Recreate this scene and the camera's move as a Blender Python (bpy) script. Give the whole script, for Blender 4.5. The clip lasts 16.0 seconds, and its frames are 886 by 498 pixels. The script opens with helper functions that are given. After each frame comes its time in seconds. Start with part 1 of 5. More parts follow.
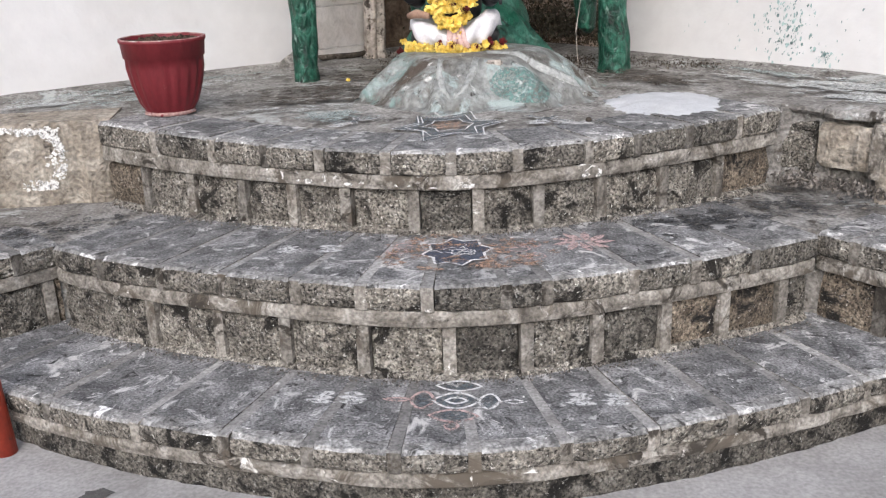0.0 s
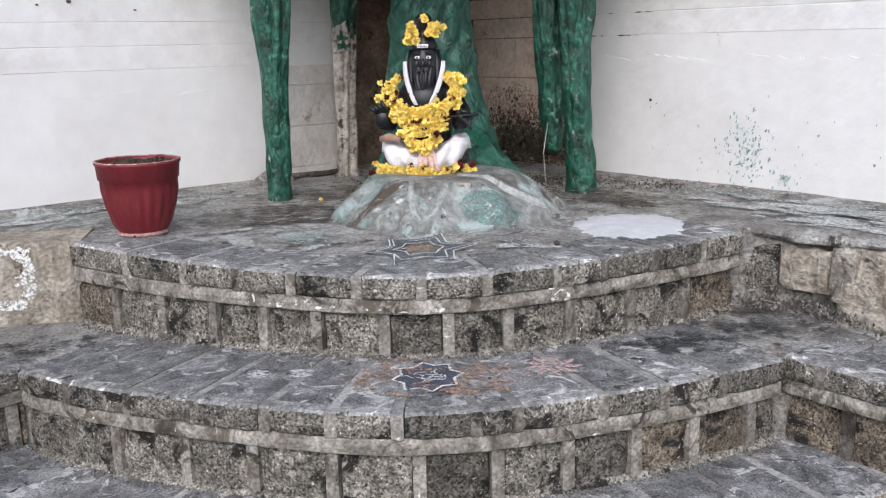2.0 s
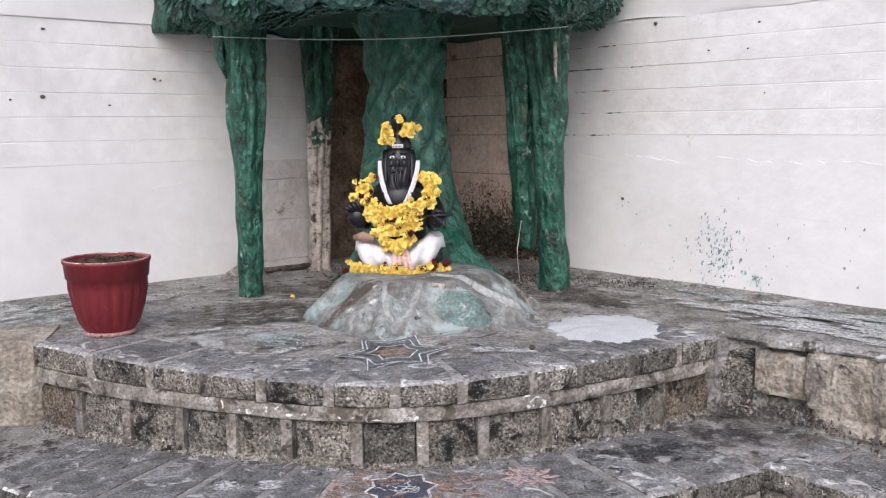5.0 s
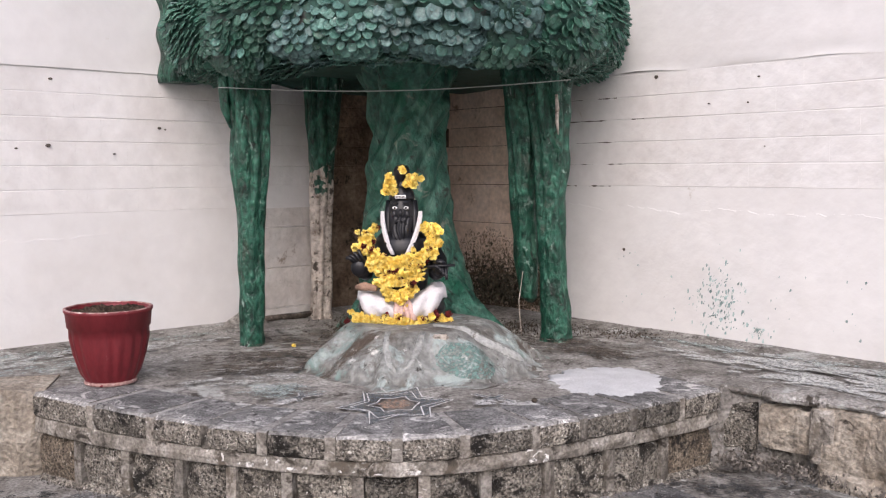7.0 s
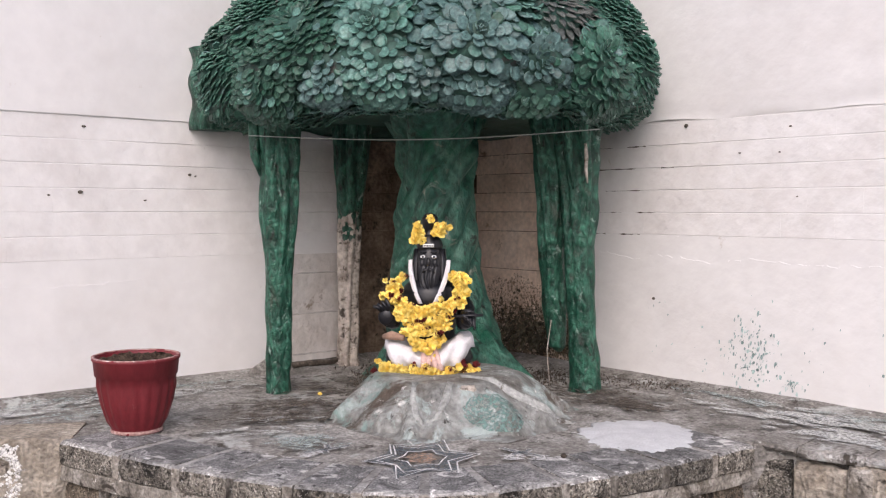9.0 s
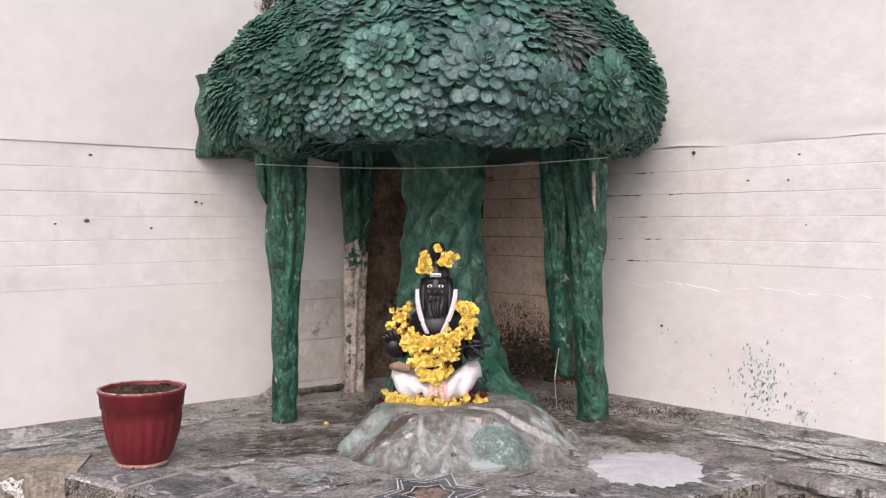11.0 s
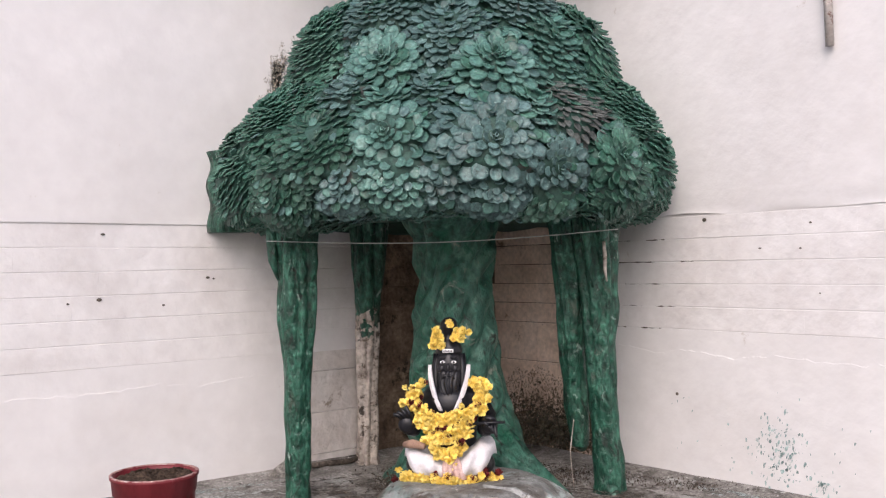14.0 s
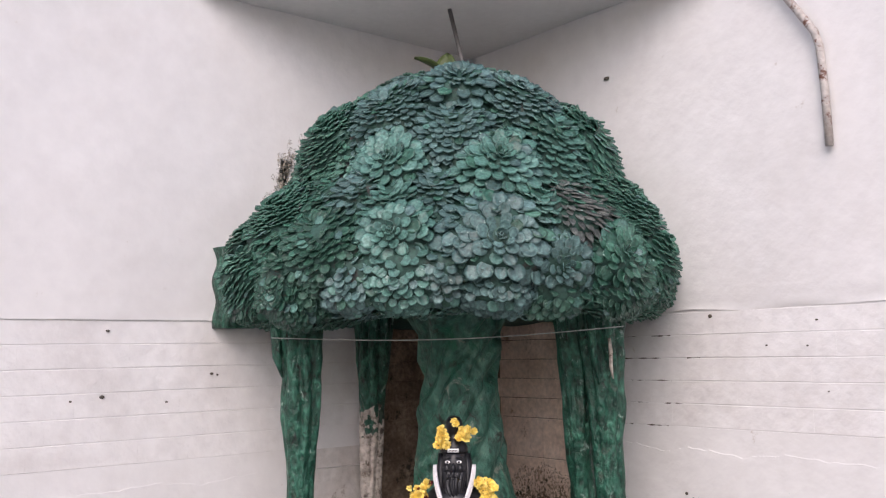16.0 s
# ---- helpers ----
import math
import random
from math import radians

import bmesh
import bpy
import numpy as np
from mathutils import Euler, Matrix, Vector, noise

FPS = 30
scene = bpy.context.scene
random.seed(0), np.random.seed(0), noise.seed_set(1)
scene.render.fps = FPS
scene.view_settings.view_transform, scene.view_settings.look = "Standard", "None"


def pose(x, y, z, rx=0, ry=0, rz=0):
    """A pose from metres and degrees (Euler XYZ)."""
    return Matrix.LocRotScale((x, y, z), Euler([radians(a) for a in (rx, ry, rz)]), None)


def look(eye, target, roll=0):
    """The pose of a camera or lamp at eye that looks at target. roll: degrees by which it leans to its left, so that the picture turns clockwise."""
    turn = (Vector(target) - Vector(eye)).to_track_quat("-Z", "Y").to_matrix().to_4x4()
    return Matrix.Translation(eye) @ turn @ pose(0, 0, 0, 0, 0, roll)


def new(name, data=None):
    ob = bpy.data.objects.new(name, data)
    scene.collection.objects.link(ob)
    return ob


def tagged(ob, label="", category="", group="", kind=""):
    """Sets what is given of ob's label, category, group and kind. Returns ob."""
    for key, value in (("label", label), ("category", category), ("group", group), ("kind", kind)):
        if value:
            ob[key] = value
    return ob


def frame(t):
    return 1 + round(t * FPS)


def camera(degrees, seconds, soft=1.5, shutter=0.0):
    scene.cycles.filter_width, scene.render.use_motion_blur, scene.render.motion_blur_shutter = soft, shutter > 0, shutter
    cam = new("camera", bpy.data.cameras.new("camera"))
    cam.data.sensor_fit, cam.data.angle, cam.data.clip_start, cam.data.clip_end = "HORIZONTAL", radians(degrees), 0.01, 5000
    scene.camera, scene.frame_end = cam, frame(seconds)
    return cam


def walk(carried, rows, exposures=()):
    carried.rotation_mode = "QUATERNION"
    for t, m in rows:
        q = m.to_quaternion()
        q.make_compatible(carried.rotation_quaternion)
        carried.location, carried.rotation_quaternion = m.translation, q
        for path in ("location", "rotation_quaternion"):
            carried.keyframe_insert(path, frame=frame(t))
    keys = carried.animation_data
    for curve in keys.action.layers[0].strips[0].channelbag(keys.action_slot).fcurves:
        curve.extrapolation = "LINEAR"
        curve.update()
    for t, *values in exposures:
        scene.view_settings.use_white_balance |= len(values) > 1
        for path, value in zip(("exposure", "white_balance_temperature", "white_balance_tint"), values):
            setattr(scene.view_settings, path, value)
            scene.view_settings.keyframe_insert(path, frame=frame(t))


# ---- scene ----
cam = camera(50.5, 16.0, soft=1.25)
# seconds, eye x, y, z, yaw, pitch, roll
PATH_ROWS = [
    (0, 0.4999, -0.1078, 1.2326, 6.626, -18.679, -1.868),
    (0.5, 0.5000, -0.1058, 1.2479, 5.914, -16.746, -1.234),
    (1, 0.5044, -0.1047, 1.2627, 5.595, -15.355, -1.131),
    (1.5, 0.5077, -0.1104, 1.2783, 5.253, -14.057, -1.241),
    (2, 0.5057, -0.1147, 1.2980, 4.652, -12.408, -1.297),
    (2.5, 0.4992, -0.1019, 1.3067, 4.183, -11.104, -1.049),
    (3, 0.4977, -0.0924, 1.3191, 3.840, -10.283, -0.848),
    (3.5, 0.4970, -0.0862, 1.3289, 3.477, -9.541, -0.721),
    (4, 0.4929, -0.0810, 1.3442, 3.119, -8.880, -0.738),
    (6.5, 0.4841, -0.0739, 1.3859, 2.469, -5.452, -0.364),
    (7, 0.4771, -0.0773, 1.3928, 2.639, -4.816, -0.216),
    (7.5, 0.4720, -0.0618, 1.3943, 2.982, -4.071, -0.101),
    (8, 0.4769, -0.0613, 1.4093, 3.392, -3.549, 0.016),
    (8.5, 0.4745, -0.0552, 1.4191, 3.835, -2.981, 0.079),
    (9, 0.4652, -0.0561, 1.4333, 4.188, -2.449, 0.076),
    (11.5, 0.4570, -0.0312, 1.5187, 4.590, -1.619, -0.006),
    (12, 0.4577, -0.0266, 1.5374, 4.675, -1.523, -0.034),
    (12.5, 0.4600, -0.0228, 1.5534, 4.602, -1.336, -0.020),
    (13, 0.4632, -0.0316, 1.5785, 4.636, -1.195, -0.099),
    (13.5, 0.4742, -0.0319, 1.5960, 4.971, -0.570, -0.602),
    (14, 0.4590, -0.0313, 1.6227, 5.203, 1.070, -0.999),
    (14.5, 0.4657, -0.0295, 1.6336, 5.395, 3.088, -0.749),
    (15, 0.4561, -0.0334, 1.6545, 5.456, 4.455, -0.586),
    (15.5, 0.4601, -0.0368, 1.6611, 5.478, 5.769, -0.753),
    (16, 0.4577, -0.0391, 1.6684, 5.383, 6.314, -0.978),
]


def eye_pose(x, y, z, yaw, pitch, roll):
    a, p = radians(yaw), radians(pitch)
    way = Vector((-math.sin(a) * math.cos(p), math.cos(a) * math.cos(p), math.sin(p)))
    return look((x, y, z), Vector((x, y, z)) + way, roll)


EXPOSURES = [(0.0, 0.24, 6000, 11), (2.0, 0.13, 5780, 10), (4.2, 0.13, 5760, 12), (6.3, 0.12, 6200, 17), (8.0, 0.11, 6220, 18), (12.5, 0.11, 6400, 19), (14.0, 0.10, 6280, 19), (16.0, 0.03, 6180, 20)]
walk(cam, [(t, eye_pose(x, y, z, yaw, pitch, roll)) for t, x, y, z, yaw, pitch, roll in PATH_ROWS], EXPOSURES)

# ---- world and light: bright overcast day ----
world = bpy.data.worlds.new("overcast_sky")
scene.world = world
world.use_nodes = True
wn = world.node_tree.nodes
sky = wn.new("ShaderNodeTexSky")
sky.sky_type = "NISHITA"
sky.sun_disc = False
sky.sun_elevation, sky.sun_rotation = radians(40), radians(184)
sky.dust_density, sky.air_density, sky.ozone_density = 4.0, 1.0, 1.0
wn["Background"].inputs["Strength"].default_value = 0.15
world.node_tree.links.new(sky.outputs[0], wn["Background"].inputs["Color"])

sun = new("sun", bpy.data.lights.new("sun", "SUN"))
sun.data.energy, sun.data.angle, sun.data.color = 1.5, radians(60), (1.0, 0.975, 0.94)
sun.matrix_world = look((0.0, -4.5, 6.8), (0, 3, 0.5))


# ---- materials ----
def material(name, colours, scale=8.0, rough=0.85, bump=0.3, bump_scale=60.0, fine=0.35, spots=None, per_piece=0.0, metal=0.0, spec=0.4, bump_dist=0.004, island=False, swirl=0.0, stretch=1.0, worn=0.0):
    """Two scales of noise between the colours, a fine grain, optional spots (colour, scale, threshold) and a bump."""
    m = bpy.data.materials.new(name)
    m.use_nodes = True
    nt = m.node_tree
    n, l = nt.nodes, nt.links
    b = n["Principled BSDF"]
    co = n.new("ShaderNodeNewGeometry")
    if stretch != 1.0:
        sq = n.new("ShaderNodeVectorMath")
        sq.operation = "MULTIPLY"
        sq.inputs[1].default_value = (1, 1, stretch)
        l.new(co.outputs["Position"], sq.inputs[0])
        place = sq.outputs[0]
    else:
        place = co.outputs["Position"]
    big = n.new("ShaderNodeTexNoise")
    big.inputs["Scale"].default_value, big.inputs["Detail"].default_value, big.inputs["Roughness"].default_value = scale, 8, 0.65
    l.new(place, big.inputs["Vector"])
    big.inputs["Distortion"].default_value = swirl
    ramp = n.new("ShaderNodeValToRGB")
    els = ramp.color_ramp.elements
    while len(els) < len(colours):
        els.new(0.5)
    for i, c in enumerate(colours):
        els[i].position = 0.3 + 0.4 * i / max(1, len(colours) - 1)
        els[i].color = (*c, 1)
    l.new(big.outputs["Fac"], ramp.inputs["Fac"])
    col = ramp.outputs["Color"]
    grain = n.new("ShaderNodeTexNoise")
    grain.inputs["Scale"].default_value, grain.inputs["Detail"].default_value = bump_scale, 6
    l.new(place, grain.inputs["Vector"])
    if fine:
        mp = n.new("ShaderNodeMapRange")
        mp.inputs["From Min"].default_value, mp.inputs["From Max"].default_value = 0.3, 0.7
        mp.inputs["To Min"].default_value, mp.inputs["To Max"].default_value = 1 - fine, 1 + fine
        l.new(grain.outputs["Fac"], mp.inputs["Value"])
        mul = n.new("ShaderNodeVectorMath")
        mul.operation = "SCALE"
        l.new(col, mul.inputs[0])
        l.new(mp.outputs[0], mul.inputs["Scale"])
        col = mul.outputs[0]
    for colour, sc, lo in (spots or ()):
        sp = n.new("ShaderNodeTexNoise")
        sp.inputs["Scale"].default_value, sp.inputs["Detail"].default_value, sp.inputs["Roughness"].default_value = sc, 7, 0.7
        off = n.new("ShaderNodeVectorMath")
        off.operation = "ADD"
        off.inputs[1].default_value = (sc * 1.7, lo * 31, sc * 0.3)
        l.new(place, off.inputs[0])
        sp.inputs["Distortion"].default_value = swirl
        l.new(off.outputs[0], sp.inputs["Vector"])
        r = n.new("ShaderNodeMapRange")
        r.inputs["From Min"].default_value, r.inputs["From Max"].default_value = lo, lo + 0.07
        l.new(sp.outputs["Fac"], r.inputs["Value"])
        mix = n.new("ShaderNodeMix")
        mix.data_type = "RGBA"
        l.new(r.outputs[0], mix.inputs["Factor"])
        l.new(col, mix.inputs["A"])
        mix.inputs["B"].default_value = (*colour, 1)
        col = mix.outputs["Result"]
    if per_piece:
        info = n.new("ShaderNodeNewGeometry" if island else "ShaderNodeObjectInfo")
        mp = n.new("ShaderNodeMapRange")
        mp.inputs["To Min"].default_value, mp.inputs["To Max"].default_value = 1 - per_piece, 1 + per_piece
        l.new(info.outputs["Random Per Island" if island else "Random"], mp.inputs["Value"])
        mul = n.new("ShaderNodeVectorMath")
        mul.operation = "SCALE"
        l.new(col, mul.inputs[0])
        l.new(mp.outputs[0], mul.inputs["Scale"])
        col = mul.outputs[0]
    l.new(col, b.inputs["Base Color"])
    b.inputs["Roughness"].default_value = rough
    b.inputs["Metallic"].default_value = metal
    b.inputs["Specular IOR Level"].default_value = spec
    if bump:
        bp = n.new("ShaderNodeBump")
        bp.inputs["Strength"].default_value, bp.inputs["Distance"].default_value = bump, bump_dist
        l.new(grain.outputs["Fac"], bp.inputs["Height"])
        l.new(bp.outputs[0], b.inputs["Normal"])
    if worn:
        wear = n.new("ShaderNodeTexNoise")
        wear.inputs["Scale"].default_value, wear.inputs["Detail"].default_value, wear.inputs["Roughness"].default_value = 70, 8, 0.75
        l.new(co.outputs["Position"], wear.inputs["Vector"])
        r = n.new("ShaderNodeMapRange")
        r.inputs["From Min"].default_value, r.inputs["From Max"].default_value = worn - 0.06, worn + 0.06
        l.new(wear.outputs["Fac"], r.inputs["Value"])
        l.new(r.outputs[0], b.inputs["Alpha"])
    return m


M_STONE = material("weathered_granite", [(0.075, 0.067, 0.056), (0.195, 0.178, 0.150), (0.36, 0.335, 0.29)], 19, 0.92, 1.0, 120, 0.8,
                   [((0.017, 0.015, 0.012), 9, 0.53), ((0.014, 0.012, 0.010), 95, 0.545), ((0.70, 0.68, 0.62), 85, 0.595)], 0.4, bump_dist=0.018, swirl=0.6)
M_OCHRE = material("ochre_granite", [(0.075, 0.058, 0.042), (0.195, 0.158, 0.118), (0.35, 0.295, 0.225)], 19, 0.92, 1.0, 120, 0.75,
                   [((0.018, 0.016, 0.014), 9, 0.535), ((0.016, 0.015, 0.013), 95, 0.55), ((0.70, 0.65, 0.57), 75, 0.61)], 0.3, bump_dist=0.018, swirl=0.6)
M_TREAD = material("worn_stone_tread", [(0.045, 0.0445, 0.045), (0.150, 0.149, 0.147), (0.305, 0.30, 0.295)], 9, 0.85, 0.9, 150, 0.65,
                   [((0.50, 0.49, 0.475), 9, 0.56), ((0.70, 0.69, 0.67), 50, 0.615), ((0.026, 0.025, 0.024), 18, 0.58)], 0.25, swirl=1.0)
M_EDGE = material("salt_whitened_edge", [(0.08, 0.078, 0.075), (0.23, 0.225, 0.215), (0.46, 0.455, 0.44)], 13, 0.88, 0.9, 120, 0.5,
                  [((0.80, 0.79, 0.77), 17, 0.59), ((0.035, 0.033, 0.03), 15, 0.565)], 0.35, swirl=1.0)
M_JOINT = material("tread_joint_mortar", [(0.12, 0.116, 0.11), (0.235, 0.228, 0.217), (0.35, 0.342, 0.325)], 10, 0.88, 0.5, 120, 0.35,
                   [((0.58, 0.57, 0.55), 16, 0.61), ((0.045, 0.043, 0.04), 14, 0.60)], 0.3, swirl=0.6)
M_MORTAR = material("stained_mortar", [(0.070, 0.061, 0.050), (0.205, 0.188, 0.163), (0.36, 0.34, 0.308)], 11, 0.9, 0.8, 100, 0.45,
                    [((0.040, 0.034, 0.027), 8, 0.535), ((0.095, 0.080, 0.062), 5, 0.54), ((0.74, 0.72, 0.68), 13, 0.62)], 0.4, swirl=1.0)
M_CEMENT = material("dirty_cement_floor", [(0.080, 0.071, 0.060), (0.21, 0.198, 0.180), (0.37, 0.358, 0.336)], 5.5, 0.86, 0.9, 85, 0.5,
                    [((0.055, 0.047, 0.038), 7, 0.57), ((0.42, 0.43, 0.41), 4.2, 0.57), ((0.56, 0.555, 0.535), 15, 0.61), ((0.66, 0.65, 0.63), 60, 0.64)], bump_dist=0.010, swirl=0.55)
M_ROUGH = material("rough_cement_render", [(0.17, 0.142, 0.108), (0.31, 0.272, 0.222), (0.44, 0.40, 0.34)], 7, 0.92, 1.0, 60, 0.4,
                   [((0.06, 0.05, 0.04), 11, 0.60), ((0.52, 0.49, 0.43), 60, 0.64)], 0.1, bump_dist=0.016, swirl=0.8)
# stained whitewash whose colour also holds the shade of crown and stems
M_SHADED_STAIN = material("shaded_stained_whitewash", [(0.50, 0.455, 0.415), (0.62, 0.585, 0.55), (0.69, 0.665, 0.64)], 3.5, 0.9, 0.6, 20, 0.1,
                   [((0.30, 0.25, 0.20), 6, 0.60), ((0.22, 0.18, 0.14), 30, 0.68)], 0.03, bump_dist=0.02)
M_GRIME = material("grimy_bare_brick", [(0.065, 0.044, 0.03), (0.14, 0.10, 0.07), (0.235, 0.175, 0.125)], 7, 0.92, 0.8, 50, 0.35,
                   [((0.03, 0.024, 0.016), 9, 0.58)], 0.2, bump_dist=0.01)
M_BEIGE = material("stained_beige_brick", [(0.52, 0.385, 0.295), (0.75, 0.60, 0.49), (0.82, 0.69, 0.59)], 4, 0.9, 0.7, 45, 0.16,
                   [((0.32, 0.215, 0.14), 5, 0.58), ((0.14, 0.095, 0.06), 22, 0.66)], 0.06)
M_MOSS = material("dark_moss", [(0.022, 0.020, 0.013), (0.05, 0.042, 0.027), (0.13, 0.11, 0.08)], 20, 0.95, 1.0, 70, 0.5, None, 0.3, bump_dist=0.01, island=True)
M_DIRT = material("dark_leaf_litter", [(0.03, 0.024, 0.018), (0.075, 0.06, 0.046), (0.16, 0.135, 0.11)], 25, 0.95, 1.0, 80, 0.5, None, 0.5, bump_dist=0.01, island=True)
M_FLECK = material("teal_paint_fleck", [(0.20, 0.31, 0.30), (0.40, 0.51, 0.49)], 30, 0.7, 0.1, 90, 0.25, None, 0.35, island=True)
M_CHIP = material("dark_chip", [(0.06, 0.05, 0.04), (0.13, 0.11, 0.09)], 30, 0.9, 0.4, 90, 0.2)
M_GROUND = material("grey_concrete_ground", [(0.24, 0.23, 0.22), (0.33, 0.32, 0.31), (0.42, 0.41, 0.40)], 4, 0.85, 0.3, 90, 0.2,
                    [((0.55, 0.54, 0.53), 9, 0.63), ((0.12, 0.115, 0.11), 5, 0.64)])
M_WHITE = material("whitewashed_wall", [(0.68, 0.66, 0.64), (0.725, 0.712, 0.70), (0.755, 0.745, 0.735)], 1.7, 0.9, 0.30, 12, 0.03,
                   [((0.50, 0.45, 0.39), 6, 0.675), ((0.58, 0.54, 0.48), 40, 0.70)], bump_dist=0.016)
M_BRICK = material("whitewashed_brick", [(0.65, 0.625, 0.605), (0.73, 0.715, 0.70), (0.785, 0.775, 0.765)], 3, 0.9, 0.45, 15, 0.05,
                   [((0.5, 0.44, 0.37), 8, 0.68), ((0.55, 0.5, 0.43), 45, 0.70)], 0.006, bump_dist=0.019)
M_CEIL = material("whitewashed_ceiling", [(0.64, 0.635, 0.63), (0.70, 0.695, 0.69)], 2, 0.9, 0.2, 30, 0.03)
M_GREEN = material("green_enamel_bark", [(0.004, 0.020, 0.013), (0.013, 0.072, 0.045), (0.060, 0.185, 0.128)], 14, 0.38, 1.0, 48, 0.55,
                   [((0.010, 0.016, 0.011), 13, 0.57), ((0.05, 0.075, 0.055), 9, 0.60), ((0.27, 0.37, 0.32), 22, 0.60)], bump_dist=0.020, swirl=0.7, stretch=0.62)
M_TRUNK = material("washed_green_bark", [(0.010, 0.045, 0.029), (0.03, 0.11, 0.076), (0.095, 0.195, 0.148)], 8, 0.5, 1.0, 30, 0.45,
                   [((0.012, 0.105, 0.06), 5, 0.56), ((0.19, 0.22, 0.175), 9, 0.60), ((0.018, 0.022, 0.016), 11, 0.58)], bump_dist=0.024, swirl=1.5, stretch=0.6)
PAINTS = ("teal", "blue", "green", "dark", "grey")
LEAF_TONES = [[(0.043, 0.116, 0.090), (0.082, 0.190, 0.157), (0.142, 0.27, 0.236)], [(0.048, 0.098, 0.090), (0.082, 0.156, 0.147), (0.130, 0.220, 0.210)], [(0.021, 0.080, 0.053), (0.044, 0.130, 0.093), (0.088, 0.20, 0.149)],
              [(0.016, 0.056, 0.038), (0.034, 0.095, 0.066), (0.064, 0.142, 0.105)], [(0.068, 0.070, 0.066), (0.104, 0.118, 0.110), (0.148, 0.172, 0.160)]]
LEAF_PAINT = {name: [material(name + "_painted_leaf", tones, 5, 0.36, 0.5, 80, 0.35, [((0.018, 0.030, 0.022), 13, 0.63), ((0.10, 0.10, 0.095), 7, 0.66), ((0.30, 0.43, 0.385), 38, 0.62)], 0.24, island=island) for island in (False, True)]
              for name, tones in zip(PAINTS, LEAF_TONES)}
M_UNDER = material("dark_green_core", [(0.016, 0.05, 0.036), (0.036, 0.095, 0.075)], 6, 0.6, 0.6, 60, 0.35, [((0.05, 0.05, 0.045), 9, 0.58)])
M_GREYBARK = material("bare_cement_bark", [(0.20, 0.17, 0.14), (0.44, 0.39, 0.34), (0.60, 0.55, 0.49)], 9, 0.9, 0.9, 40, 0.35,
                      [((0.06, 0.05, 0.04), 14, 0.555), ((0.13, 0.10, 0.075), 30, 0.57)], bump_dist=0.01)
M_MOUND = material("painted_cement_mound", [(0.080, 0.068, 0.055), (0.19, 0.192, 0.180), (0.33, 0.345, 0.33)], 7, 0.6, 0.9, 45, 0.35,
                   [((0.17, 0.245, 0.225), 3.2, 0.55), ((0.33, 0.385, 0.37), 5.5, 0.55), ((0.075, 0.058, 0.044), 4.5, 0.555), ((0.62, 0.61, 0.58), 18, 0.61), ((0.025, 0.021, 0.016), 28, 0.60)], swirl=0.5, stretch=0.7, bump_dist=0.014)
M_RUNNEL = material("pale_cement_runnel", [(0.20, 0.20, 0.185), (0.34, 0.35, 0.335), (0.46, 0.46, 0.44)], 12, 0.8, 0.8, 60, 0.3, [((0.09, 0.075, 0.06), 14, 0.57)], bump_dist=0.012)
M_TEALP = material("worn_teal_paint", [(0.105, 0.19, 0.168), (0.17, 0.275, 0.25)], 14, 0.6, 0.5, 45, 0.3, [((0.30, 0.36, 0.345), 12, 0.57), ((0.12, 0.11, 0.095), 9, 0.60)], worn=0.50)
M_TEALW = material("pale_teal_wash", [(0.29, 0.345, 0.325), (0.44, 0.48, 0.465)], 9, 0.9, 0.3, 90, 0.3, [((0.14, 0.13, 0.11), 16, 0.60)], worn=0.505, swirl=0.5)
M_ALGAE = material("dry_black_algae", [(0.035, 0.035, 0.036), (0.075, 0.074, 0.072)], 12, 0.95, 0.4, 90, 0.35, worn=0.49, swirl=0.5)
M_MUDDY = material("mortar_crumbs", [(0.05, 0.043, 0.036), (0.13, 0.115, 0.10), (0.27, 0.25, 0.225)], 25, 0.95, 0.6, 80, 0.4, None, 0.6, island=True)
M_MUD = material("dry_mud_film", [(0.06, 0.048, 0.036), (0.12, 0.10, 0.08)], 12, 0.95, 0.4, 90, 0.35, worn=0.485, swirl=0.5)
M_POT = material("maroon_plastic", [(0.110, 0.010, 0.014), (0.180, 0.020, 0.026)], 14, 0.5, 0.1, 120, 0.12, [((0.25, 0.075, 0.075), 18, 0.62), ((0.45, 0.33, 0.31), 38, 0.69)], stretch=0.3)
M_SCUFF = material("scuffed_plastic", [(0.30, 0.15, 0.135), (0.46, 0.31, 0.28)], 30, 0.7, 0.2, 120, 0.25, [((0.16, 0.02, 0.026), 22, 0.52), ((0.66, 0.58, 0.56), 34, 0.56)])
M_SOIL = material("dry_soil", [(0.035, 0.023, 0.016), (0.10, 0.072, 0.052)], 40, 0.95, 1.0, 90, 0.5, spec=0.1, bump_dist=0.012)
M_BLACK = material("polished_black_stone", [(0.005, 0.005, 0.007), (0.011, 0.011, 0.014)], 10, 0.34, 0.15, 80, 0.1, spec=0.4)
M_CLOTH = material("white_cotton", [(0.62, 0.60, 0.61), (0.74, 0.72, 0.735)], 20, 0.95, 0.4, 120, 0.08)
M_PAINTW = material("white_paint", [(0.75, 0.74, 0.73), (0.82, 0.81, 0.8)], 20, 0.6, 0.1, 100, 0.03)
M_YELLOW = material("yellow_marigold", [(0.88, 0.65, 0.10), (0.97, 0.83, 0.30)], 60, 0.8, 0.4, 200, 0.15, None, 0.15)
M_MAROONF = material("dark_red_flower", [(0.09, 0.01, 0.012), (0.18, 0.02, 0.02)], 60, 0.8, 0.3, 200, 0.2, None, 0.2)
